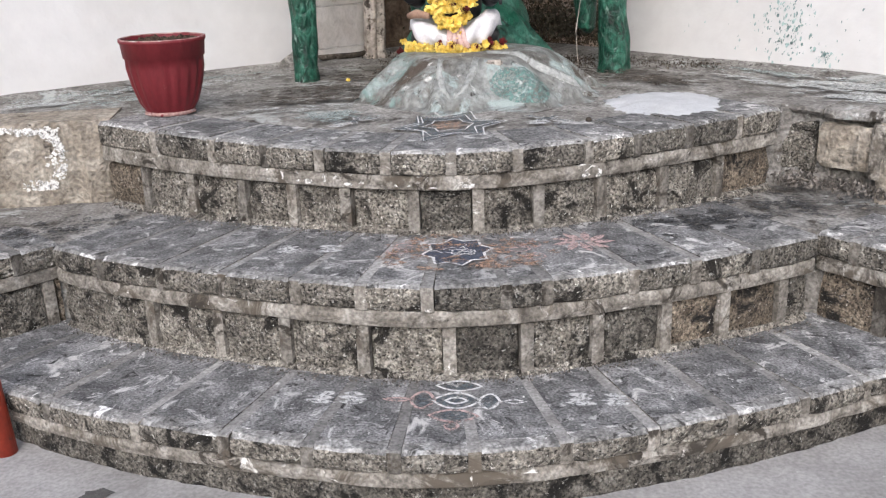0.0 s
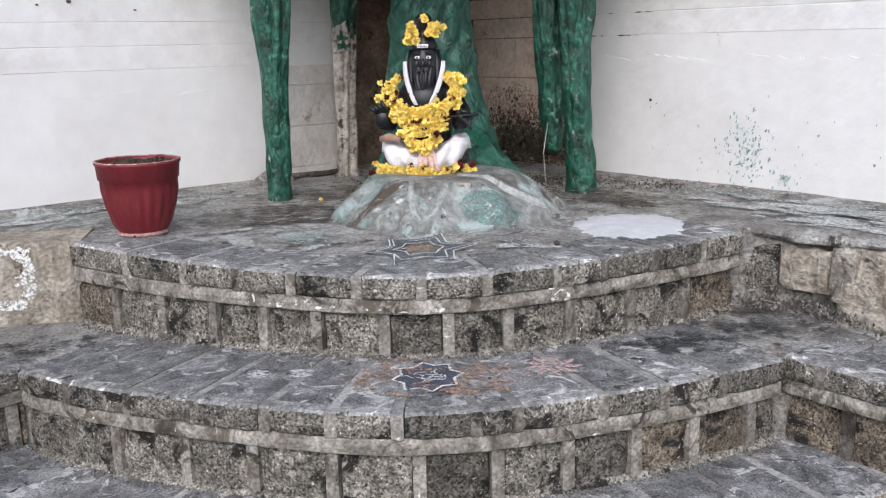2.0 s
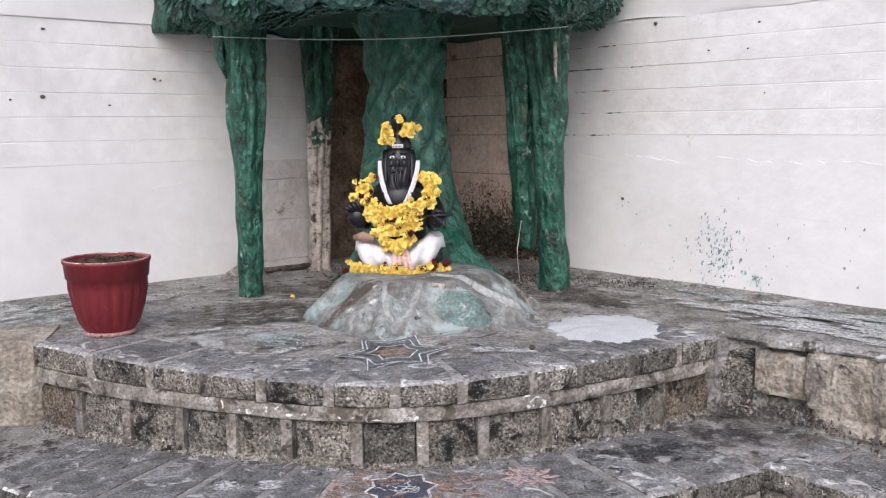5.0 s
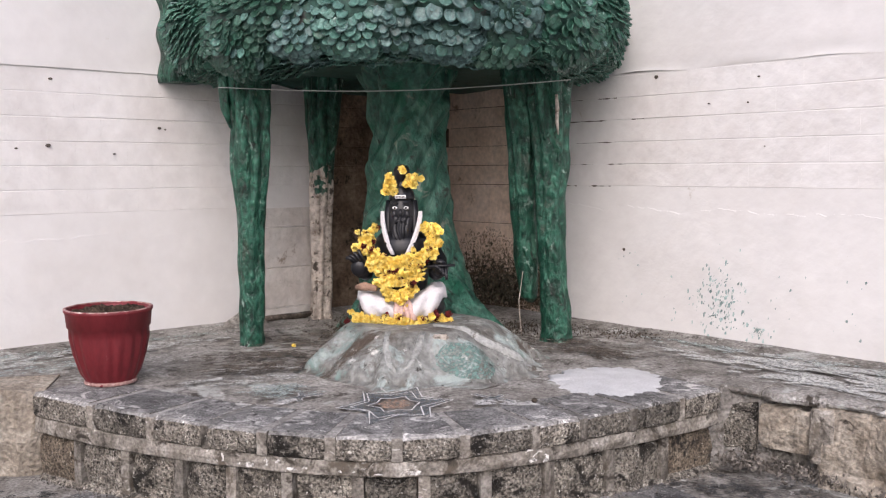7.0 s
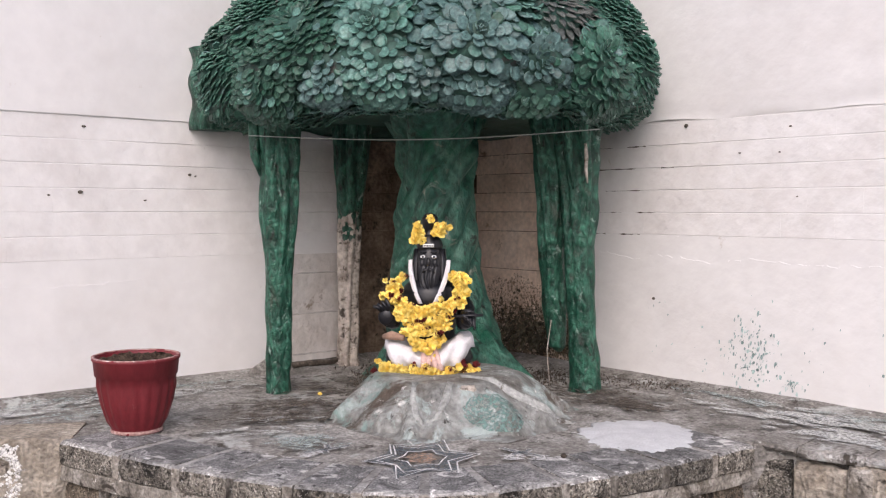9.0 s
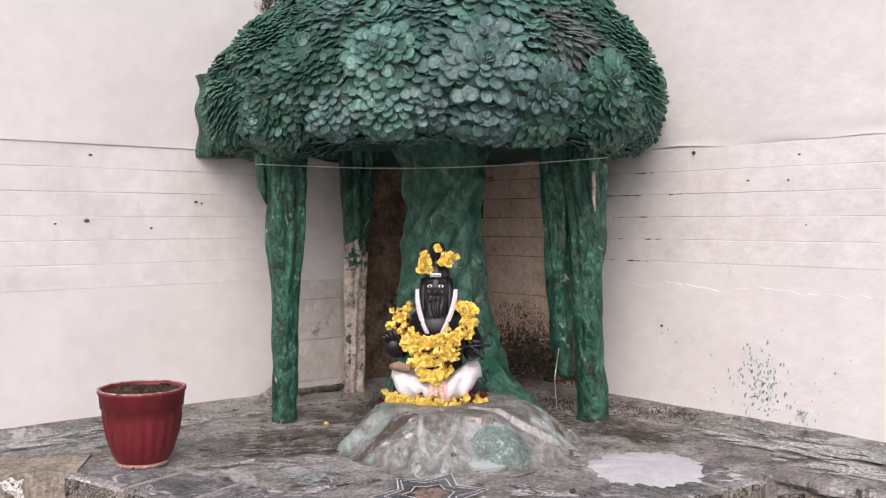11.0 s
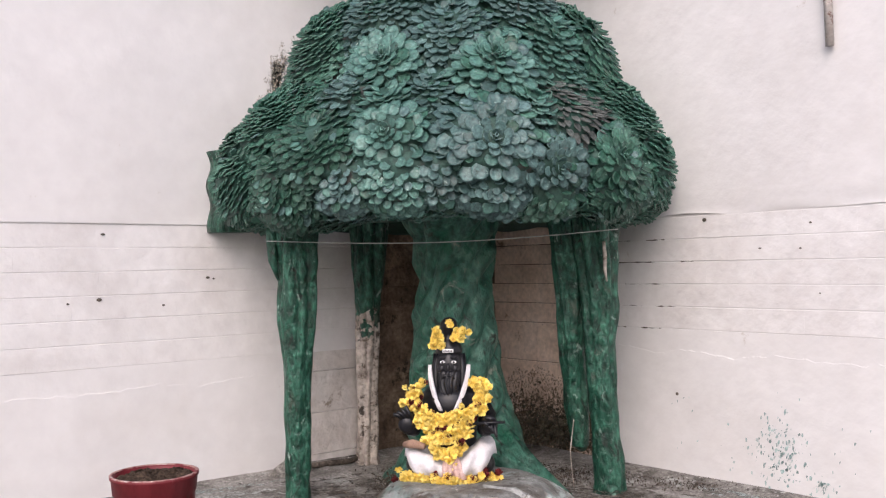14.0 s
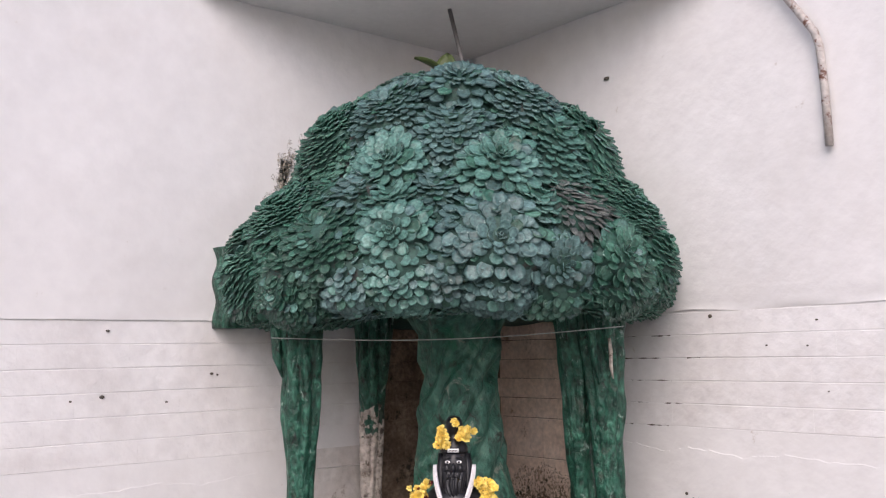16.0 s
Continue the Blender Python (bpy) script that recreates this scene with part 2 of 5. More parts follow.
M_POWDER = material("white_powder", [(0.44, 0.45, 0.46), (0.57, 0.58, 0.59)], 12, 0.95, 0.8, 160, 0.1, [((0.3, 0.29, 0.28), 16, 0.66)])
M_RED = material("red_oxide_paint", [(0.30, 0.035, 0.018), (0.42, 0.06, 0.03)], 12, 0.5, 0.2, 60, 0.15, [((0.15, 0.04, 0.03), 14, 0.62)])
M_RUST = material("rusted_white_pipe", [(0.35, 0.31, 0.28), (0.5, 0.47, 0.44)], 12, 0.5, 0.3, 60, 0.2, [((0.13, 0.055, 0.035), 26, 0.545)])
M_ROD = material("grey_steel_rod", [(0.18, 0.17, 0.16), (0.28, 0.26, 0.25)], 30, 0.5, 0.2, 90, 0.1, metal=0.6)
M_WIRE = material("pale_wire", [(0.3, 0.32, 0.3), (0.4, 0.42, 0.4)], 30, 0.5, 0.0, 90, 0.0)
M_PLANT = material("dull_green_leaf", [(0.05, 0.075, 0.02), (0.09, 0.12, 0.035)], 20, 0.5, 0.2, 90, 0.15)
M_PINK = material("pale_pink_cloth", [(0.55, 0.36, 0.33), (0.68, 0.50, 0.46)], 60, 0.9, 0.2, 150, 0.2)
M_TAN = material("brown_cloth_border", [(0.28, 0.17, 0.12), (0.38, 0.25, 0.18)], 60, 0.9, 0.3, 150, 0.2)
M_MOULD = material("olive_brown_mould", [(0.36, 0.32, 0.25), (0.52, 0.47, 0.40)], 20, 0.95, 0.2, 80, 0.3, worn=0.57)
M_DAMP = material("damp_concrete", [(0.07, 0.067, 0.063), (0.12, 0.116, 0.11)], 20, 0.7, 0.2, 90, 0.2, worn=0.40)
M_MARK = material("worn_white_paint", [(0.66, 0.65, 0.62), (0.80, 0.79, 0.76)], 30, 0.9, 0.2, 90, 0.15, worn=0.475)
M_CHALKW = material("white_chalk", [(0.62, 0.62, 0.61), (0.80, 0.80, 0.79)], 60, 0.95, 0.2, 160, 0.2, worn=0.43)
M_CHALKB = material("blue_chalk", [(0.045, 0.055, 0.08), (0.09, 0.10, 0.13)], 40, 0.95, 0.2, 160, 0.25, worn=0.43)
M_FADED = material("faded_blue_chalk", [(0.07, 0.085, 0.095), (0.16, 0.18, 0.19)], 40, 0.95, 0.2, 160, 0.25, worn=0.49)
M_CHALKP = material("pink_chalk", [(0.43, 0.31, 0.29), (0.56, 0.42, 0.39)], 40, 0.95, 0.2, 160, 0.2, worn=0.46)
M_CHALKO = material("orange_chalk", [(0.31, 0.20, 0.14), (0.43, 0.30, 0.22)], 40, 0.95, 0.2, 160, 0.2, worn=0.525)
M_CHALKF = material("rubbed_white_chalk", [(0.46, 0.46, 0.45), (0.66, 0.66, 0.65)], 60, 0.95, 0.2, 160, 0.2, worn=0.465)
M_STAIN = material("brown_damp_stain", [(0.06, 0.048, 0.030), (0.17, 0.125, 0.085)], 12, 0.95, 0.3, 60, 0.3, worn=0.49)
M_WASH = material("brown_damp_wash", [(0.10, 0.075, 0.048), (0.25, 0.185, 0.13)], 12, 0.95, 0.3, 60, 0.3, worn=0.51)
M_THIN = material("thin_brown_damp_wash", [(0.16, 0.12, 0.08), (0.32, 0.24, 0.17)], 12, 0.95, 0.3, 60, 0.3, worn=0.55)
M_LIME = material("pale_lime_stain", [(0.36, 0.37, 0.35), (0.58, 0.59, 0.57)], 9, 0.95, 0.4, 90, 0.3, [((0.12, 0.11, 0.095), 16, 0.60)], worn=0.465, swirl=1.0)


# ---- mesh helpers ----
def link_mesh(name, bm, mat, smooth=True):
    me = bpy.data.meshes.new(name)
    bmesh.ops.recalc_face_normals(bm, faces=bm.faces[:])
    bm.to_mesh(me)
    bm.free()
    for mm in (mat if isinstance(mat, (list, tuple)) else [mat]):
        me.materials.append(mm)
    if smooth:
        for p in me.polygons:
            p.use_smooth = True
    return me


def part(name, bm, mat, parent, label="", smooth=True):
    ob = new(name, link_mesh(name, bm, mat, smooth))
    ob.parent = parent
    if label:
        ob["label"] = label
    return ob


def piece(name, me, parent, m):
    ob = new(name, me)
    ob.parent = parent
    ob.matrix_basis = m
    return ob


def thing(name, loc, label, category, group="", kind=""):
    ob = new(name)
    ob.empty_display_size = 0.1
    ob.location = loc
    return tagged(ob, label, category, group, kind)


def mesh_thing(name, bm, mat, loc, label, category, kind="", smooth=True):
    ob = new(name, link_mesh(name, bm, mat, smooth))
    ob.location = loc
    return tagged(ob, label, category, "", kind)


def loft(bm, rings, close=True, caps=True):
    """Faces between rings of equal length."""
    vs = [[bm.verts.new(p) for p in r] for r in rings]
    k = len(rings[0])
    for a, b in zip(vs, vs[1:]):
        for i in range(k if close else k - 1):
            j = (i + 1) % k
            bm.faces.new((a[i], a[j], b[j], b[i]))
    if caps:
        bm.faces.new(vs[0][::-1])
        bm.faces.new(vs[-1])
    return vs


def tube(bm, pts, radii, k=10, wob=0.0, ph=0.0):
    pts = [Vector(p) for p in pts]
    rings = []
    for i, p in enumerate(pts):
        d = (pts[min(i + 1, len(pts) - 1)] - pts[max(i - 1, 0)]).normalized()
        u = d.cross(Vector((0.31, 0.2, 0.93) if abs(d.z) < 0.9 else (1, 0, 0))).normalized()
        v = d.cross(u)
        r = radii[i] if isinstance(radii, (list, tuple)) else radii
        ring = []
        for a in range(k):
            t = 2 * math.pi * a / k
            rr = r * (1 + wob * noise.noise(Vector((p.x * 3 + math.cos(t) * 1.4 + ph, p.y * 3 + math.sin(t) * 1.4, p.z * 2.2))))
            ring.append(p + (u * math.cos(t) + v * math.sin(t)) * rr)
        rings.append(ring)
    loft(bm, rings)


def lathe(bm, profile, k=40, centre=(0, 0, 0), flute=0.0, nflute=20, lo=0.0, hi=0.0, caps=True):
    rings = []
    for r, z in profile:
        ring = []
        for a in range(k):
            t = 2 * math.pi * a / k
            rr = r * (1 + (flute * math.cos(nflute * t) if lo <= z <= hi else 0))
            ring.append((centre[0] + rr * math.cos(t), centre[1] + rr * math.sin(t), centre[2] + z))
        rings.append(ring)
    loft(bm, rings, True, caps)


def box(bm, x0, x1, y0, y1, z0, z1, m=Matrix()):
    v = [bm.verts.new(m @ Vector(p)) for p in ((x0, y0, z0), (x1, y0, z0), (x1, y1, z0), (x0, y1, z0), (x0, y0, z1), (x1, y0, z1), (x1, y1, z1), (x0, y1, z1))]
    for f in ((0, 3, 2, 1), (4, 5, 6, 7), (0, 1, 5, 4), (1, 2, 6, 5), (2, 3, 7, 6), (3, 0, 4, 7)):
        bm.faces.new([v[i] for i in f])


def ball(bm, c, rx, ry, rz, seg=16, rings=10, mat=0, rot=None):
    m = Matrix.Translation(c) @ (rot or Matrix()) @ Matrix.Diagonal((rx, ry, rz, 1))
    out = bmesh.ops.create_uvsphere(bm, u_segments=seg, v_segments=rings, radius=1, matrix=m)
    for v in out["verts"]:
        for f in v.link_faces:
            f.material_index = mat


# ---- plan ----
T1, T2, TOP, YARD = 0.087, 0.361, 0.622, -0.085          # heights of the two treads and of the platform
CORNER = Vector((0.14, 5.45, 0))
CEIL = 3.42
WL = Vector((-1, -1, 0)).normalized()     # along the left-hand wall, away from the corner
WR = Vector((1, -1, 0)).normalized()


def sag(x, z):
    """The lower levels fall away a little towards both sides."""
    u, v = min(1, max(0, (-0.1 - x) / 0.9)), min(1, max(0, (x - 0.4) / 0.9))
    w = min(1, max(0, (TOP - z) / (TOP - T2)))
    return z - w * (0.042 * u * u * (3 - 2 * u) + 0.024 * v * v * (3 - 2 * v))


class Curve:
    """The bowed front edge of a step: flat in the middle, straighter towards the ends."""

    def __init__(self, x0, y0, h, kl, kr, xa, xb):
        self.x0, self.h, self.kl, self.kr = x0, h, kl, kr
        xs = np.linspace(xa, xb, 300)
        ys = y0 + np.sqrt(h * h + (np.where(xs < x0, kl, kr) * (xs - x0)) ** 2) - h
        self.p = np.c_[xs, ys]
        self.s = np.r_[0, np.cumsum(np.hypot(np.diff(xs), np.diff(ys)))]
        self.length = float(self.s[-1])

    def at(self, s, d=0.0):
        x, y = np.interp(s, self.s, self.p[:, 0]), np.interp(s, self.s, self.p[:, 1])
        k = self.kl if x < self.x0 else self.kr
        g = k ** 2 * (x - self.x0) / math.sqrt(self.h ** 2 + (k * (x - self.x0)) ** 2)
        n = Vector((-g, 1)).normalized()
        return Vector((x + n.x * d, y + n.y * d))


def curved_block(bm, c, s0, s1, d0, d1, z0, z1, n=4, bev=0.006, rough=0.0, seed=0.0):
    """A block that follows the curve from s0 to s1, between two depths behind the edge, with eased front edges."""
    rings = []
    for i in range(n + 1):
        s = s0 + (s1 - s0) * i / n
        e = bev if 0 < i < n else bev * 1.6
        ring = []
        for d, z in ((d1, z0), (d0 + e, z0), (d0, z0 + e), (d0 - rough * 0.4, (z0 + z1) / 2), (d0, z1 - e), (d0 + e, z1), (d0 + min(0.045, 0.4 * (d1 - d0)), z1), (d1, z1)):
            j = rough * noise.noise(Vector((s * 19 + seed, z * 33, d * 21))) if d < d1 else 0
            q = c.at(s, d + j + (0.4 * bev if i in (0, n) else 0))
            ring.append((q.x, q.y, sag(q.x, z) + (0.5 * j if z == z1 and d < d1 else 0)))
        rings.append(ring)
    loft(bm, rings)


class Poly:
    """A straight or bent front edge, seen as Curve is."""

    def __init__(self, pts):
        self.q = [Vector(p) for p in pts]
        self.s = [0.0]
        for a, b in zip(self.q, self.q[1:]):
            self.s.append(self.s[-1] + (b - a).length)
        self.length = self.s[-1]

    def at(self, s, d=0.0):
        i = max(0, min(len(self.q) - 2, sum(1 for v in self.s[1:-1] if v <= s)))
        a, b = self.q[i], self.q[i + 1]
        t = (b - a).normalized()
        return a + t * (s - self.s[i]) + Vector((-t.y, t.x)) * d


NOSE = [Curve(0.171, 2.572, 0.584, 0.724, 0.955, -1.11, 1.30), Curve(0.174, 2.148, 0.45, 0.608, 0.752, -1.07, 1.315), Curve(0.16, 1.787, 0.466, 0.558, 0.679, -1.45, 1.80)]


# ---- ground and walls ----
bm = bmesh.new()
gx = np.r_[-90, -40, -15, -6, np.linspace(-3, 3, 41), 6, 15, 40, 90]
gy = np.r_[-90, -40, -15, -6, -2, np.linspace(0, 6, 31), 15, 40, 90]
grid = [[bm.verts.new((x, y, sag(x, YARD) + 0.003 * noise.noise(Vector((x * 2, y * 2, 0))))) for x in gx] for y in gy]
for r0, r1 in zip(grid, grid[1:]):
    for k in range(len(gx) - 1):
        bm.faces.new((r0[k], r0[k + 1], r1[k + 1], r1[k]))
ground = mesh_thing("ground", bm, M_GROUND, (0, 0, 0), "grey concrete yard with pale dust and damp spots", "ground", "structure")


def wall_frame(along, outward):
    m = Matrix((along, outward, Vector((0, 0, 1)))).transposed().to_4x4()
    m.translation = CORNER
    return m


FL, FR = wall_frame(WL, -WR), wall_frame(WR, -WL)
COURSE, BRICK0, LEDGE = 0.105, 1.313, 1.838


def brick_mesh(length, height, mat, depth=0.02):
    bm = bmesh.new()
    e = 0.002
    rings = [[(x, -depth * 0 + y, z) for x, z in ((a, b), (length - a, b), (length - a, height - b), (a, height - b))] for a, b, y in ((0, 0, depth), (0, 0, e), (0.0004, e, 0))]
    loft(bm, rings)
    return link_mesh("brick", bm, mat, False)


BRICK = {m: brick_mesh(0.2358, COURSE - 0.003, m) for m in (M_BRICK, M_BEIGE, M_GRIME, M_SHADED_STAIN)}
HALF = {m: brick_mesh(0.1175, COURSE - 0.003, m) for m in (M_BRICK, M_BEIGE, M_GRIME, M_SHADED_STAIN)}
BLOCK = {m: brick_mesh(0.3735, 0.207, m) for m in (M_BRICK, M_BEIGE, M_GRIME, M_SHADED_STAIN)}


def plaster(bm, x0, x1, z0, z1, y0, y1, nx, nz, wav, ragged=0.0, soft=0.0):
    """A plaster coat with an uneven face and, if asked, a ragged upper edge."""
    g = []
    for j in range(nz + 1):
        row = []
        for i in range(nx + 1):
            x, z = x0 + (x1 - x0) * i / nx, z0 + (z1 - z0) * j / nz
            w = wav * (noise.noise(Vector((x * 2.1, z * 2.7, y0 * 9 + x1))) + 0.5 * noise.noise(Vector((x * 6, z * 7, 3))))
            if ragged and j == nz:
                z += ragged * noise.noise(Vector((x * 5, 1.7, x1))) + 0.5 * ragged * noise.noise(Vector((x * 23, 4.7, x1)))
            thin = 0.0
            if soft and j < 4:            # the coat thins out unevenly towards its lower edge
                thin = soft * (1 - j / 4) * (0.75 + 0.9 * noise.noise(Vector((x * 2.3, 8.1, j))))
                z += 0.02 * noise.noise(Vector((x * 3.1, 2.2, 0))) * (1 - j / 4)
            row.append(bm.verts.new((x, y0 + thin + (w if 0 < j < nz else 0.3 * w), z)))
        g.append(row)
    for j in range(nz):
        for i in range(nx):
            bm.faces.new((g[j][i], g[j][i + 1], g[j + 1][i + 1], g[j + 1][i]))
    rim = [bm.verts.new((v.co.x, y1, v.co.z)) for v in g[-1]]
    foot = [bm.verts.new((v.co.x, y1, v.co.z)) for v in g[0]]
    lip, sole = [bm.verts.new(v.co) for v in g[-1]], [bm.verts.new(v.co) for v in g[0]]
    for a, b in ((lip, rim), (foot, sole)):
        for i in range(nx):
            bm.faces.new((a[i], a[i + 1], b[i + 1], b[i]))
    for k in (0, -1):
        bm.faces.new([r[k] for r in g] + [rim[k], foot[k]])


def wall(name, f, span, label, seed):
    rnd = random.Random(seed)
    bm = bmesh.new()
    box(bm, 0 if seed == 1 else -0.25, span, 0.012, 0.26, 0, CEIL + 0.3)
    w = mesh_thing(name, bm, M_WHITE, (0, 0, 0), label, "wall", "structure", False)
    w.matrix_basis = f
    bm = bmesh.new()
    plaster(bm, 0.0 if seed == 1 else 0.012, span, LEDGE, CEIL + 0.02, -0.006, 0.013, 220, 80, 0.005, 0.0, 0.0 if seed == 1 else 0.0065)
    part("upper_plaster", bm, M_WHITE, w)
    hid = 1.2 if seed == 1 else 0.99
    low = BRICK0 - (COURSE if seed == 1 else 0)
    bm = bmesh.new()
    plaster(bm, hid, span, 0.45, low - 0.003, 0.0005, 0.013, 160, 26, 0.003)
    part("lower_plaster", bm, M_WHITE, w)
    bm = bmesh.new()
    plaster(bm, hid + 0.002, span - 0.01, 0.47, low - 0.105, -0.0042, 0.002, 420, 30, 0.004, 0.022)
    part("plaster_coat", bm, M_WHITE, w)
    bm = bmesh.new()
    plaster(bm, 0.80 if seed == 1 else 0.90, span, low - 0.008, LEDGE + 0.004, 0.0024, 0.0125, 150, 12, 0.0022)
    part("pointing", bm, M_WHITE, w)
    bm = bmesh.new()
    plaster(bm, 0.03, 0.80 if seed == 1 else 0.90, 0.47, LEDGE - 0.002, 0.0075, 0.0122, 30, 40, 0.001)
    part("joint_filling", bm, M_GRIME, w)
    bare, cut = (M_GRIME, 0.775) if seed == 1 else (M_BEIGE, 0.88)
    for row in range(-1 if seed == 1 else 0, 5):
        z = BRICK0 + row * COURSE
        for m, x, sign in ((bare, cut, -1), (M_BRICK, cut, 1)) if row >= 0 else ((M_BRICK, hid, 1),):
            if row % 2:
                piece("brick", HALF[m], w, pose(x - (0.1155 if sign < 0 else -0.0005), 0.0002 * rnd.uniform(-1, 1), z))
                x += sign * 0.1165
            while 0.24 < x < 3.0 or (sign > 0 and x < 3.0):
                piece("brick", BRICK[m], w, pose(x - (0.2347 if sign < 0 else -0.0005), 0.0004 * rnd.uniform(-1, 1), z + 0.0007 * rnd.uniform(-1, 1), 0, 0, 0.04 * rnd.uniform(-1, 1)))
                x += sign * 0.2352
    for row in range(4):
        z = BRICK0 - 0.21 * (row + 1)
        for m, x, sign in ((bare, cut, -1), (M_BRICK, cut, 1)):
            while (sign < 0 and x > 0.38) or (sign > 0 and x < hid):
                # blocks beside the bare corner: stains plus painted-in shade
                piece("brick", BLOCK[M_SHADED_STAIN if sign > 0 else m], w, pose(x - (0.3738 if sign < 0 else -0.0005), 0.003 + 0.002 * rnd.uniform(-1, 1), z, 0, 0, 0.2 * rnd.uniform(-1, 1)))
                x += sign * 0.3752
    return w


wall_left = wall("wall_left", FL, 7.0, "whitewashed brick wall, plastered above and below", 1)
wall_right = wall("wall_right", FR, 7.0, "whitewashed brick wall, plastered above and stained near the floor", 2)

# roof slab over the corner
bm = bmesh.new()
out = [CORNER, CORNER + WL * 1.82, CORNER + WR * 1.82]
loft(bm, [[(p.x, p.y, z) for p in out] for z in (CEIL, CEIL + 0.10)])
mesh_thing("ceiling", bm, M_CEIL, (0, 0, 0), "white painted concrete roof slab over the corner", "ceiling", "structure", False)


# ---- terraces and curved steps ----
def resample(pts, n):
    p = np.array([tuple(q)[:2] for q in pts], float)
    s = np.r_[0, np.cumsum(np.hypot(*np.diff(p, axis=0).T))]
    u = np.linspace(0, s[-1], n)
    return np.c_[np.interp(u, s, p[:, 0]), np.interp(u, s, p[:, 1])]


def terrace(name, front, back, z, z0, mat, label, n=160, m=26, wav=0.004, bank=0.0, kind="structure"):
    a, b = resample(front, n), resample(back, n)
    bm = bmesh.new()
    rows = []
    for j in range(m + 1):
        t = j / m
        row = []
        for i in range(n):
            x, y = a[i] * (1 - t) + b[i] * t
            h = wav * (noise.noise(Vector((x * 3, y * 3, z))) + 0.6 * noise.noise(Vector((x * 9, y * 9, z)))) + bank * max(0, t - 0.72) / 0.28
            row.append(bm.verts.new((x, y, sag(x, z) + (h if j else -0.004))))
        rows.append(row)
    low = [bm.verts.new((x, y, z0 - 0.2)) for x, y in a]
    for r0, r1 in zip([low] + rows, rows):
        for i in range(n - 1):
            bm.faces.new((r0[i], r0[i + 1], r1[i + 1], r1[i]))
    return mesh_thing(name, bm, mat, (0, 0, 0), label, "terrace", kind)


def edge(c, d):
    return [c.at(s, d) for s in np.linspace(0, c.length, 60)]


plat_front = [(-4.2, 0.62), (-1.66, 3.14)] + edge(NOSE[0], 0.09) + [(1.70, 3.14), (4.6, 0.24)]
plat_back = [CORNER + WL * 6.9 + WR * 0.002, CORNER + WL * 3.0, CORNER + WL * 0.0, CORNER + WR * 3.0, CORNER + WR * 6.9]
platform = terrace("platform_floor", plat_front, plat_back, TOP - 0.004, 0.0, M_CEMENT, "dirty grey cement platform with pale stains", 200, 60, 0.005, 0.03)
t2_front = [(-3.9, 0.0), (-1.28, 2.60)] + edge(NOSE[1], 0.09) + [(1.56, 2.66), (4.2, 0.0)]
terrace("terrace_floor", t2_front, plat_front, T2 - 0.004, 0.0, M_CEMENT, "grey cement terrace below the platform", 200, 20, 0.003)
t1_front = edge(NOSE[2], 0.05)
terrace("lowest_floor", t1_front, [(-1.45, 2.75), (0.2, 2.75), (1.8, 2.75)], T1 - 0.004, 0.0, M_CEMENT, "grey cement bed of the lowest step", 100, 12, 0.003)

rnd = random.Random(5)


def s_of(c, xs):
    return [float(np.interp(x, c.p[:, 0], c.s)) for x in xs]


def bays(step, c, cuts, gap, front, back, z0, z1, name, mat, bev, rough, seed, lap=0.0, ochre=0.2):
    """Stones between mortar joints along an edge; cuts are the joints' middles."""
    marks = [-gap / 2] + [s for s in cuts if 0.04 < s < c.length - 0.04] + [c.length + gap / 2]
    for k, (a, b) in enumerate(zip(marks, marks[1:])):
        bm = bmesh.new()
        jig = rnd.uniform(-0.004, 0.004)
        crack = 0.0045 if lap else 0.0
        curved_block(bm, c, max(0, a + gap / 2 + jig + crack), b - gap / 2 + jig * 0.5 - crack, front + rnd.uniform(-0.004, 0.004), back, z0, z1 - crack, 8 if lap else 5, bev, rough, seed + k * 3.1)
        ob = part(name, bm, M_OCHRE if name == "stone" and rnd.random() < ochre else mat, step, "", False)
        if isinstance(mat, list):
            for p in ob.data.polygons:
                span = [(c.at(0.5 * (a + b)) - ob.data.vertices[i].co.xy).length for i in p.vertices]
                p.material_index = 1 if p.normal.z < 0.35 else 2 if max(span) < 0.16 else 0
        if k + 2 < len(marks):
            bm = bmesh.new()
            curved_block(bm, c, b - gap / 2, b + gap / 2, front - lap + 0.003, back, z0 - 0.002, z1 - (0.0015 if lap == 0 else 0), 2, 0.003, 0.002, seed + k)
            ob = part("mortar_joint", bm, [M_JOINT, M_MORTAR] if lap == 0 else M_MORTAR, step, "", False)
            if lap == 0:
                for p in ob.data.polygons:
                    p.material_index = 0 if p.normal.z > 0.6 else 1


def stepped_edge(step, c, zt, zb, depth, joints, pilasters, seed, lip=0.075, band=0.046, core=True):
    bays(step, c, joints, 0.034, 0.0, depth, zt - lip, zt, "slab", [M_TREAD, M_STONE, M_EDGE], 0.007, 0.008, seed)
    bm = bmesh.new()
    curved_block(bm, c, 0, c.length, 0.008, 0.10, zt - lip - band, zt - lip, 90, 0.003, 0.007, seed)
    part("mortar_band", bm, M_MORTAR, step, "", False)
    if pilasters:
        bays(step, c, pilasters, 0.036, 0.028, 0.13, zb - 0.004, zt - lip - band, "stone", M_STONE, 0.009, 0.014, seed + 50, 0.016, 0.14 if seed not in (3.0, 7.0) else 0.8)
        bm = bmesh.new()
        curved_block(bm, c, 0, c.length, 0.010, 0.11, zb - 0.02, zb + 0.013, 90, 0.010, 0.014, seed + 5)
        part("foot_fillet", bm, M_STONE, step, "", False)


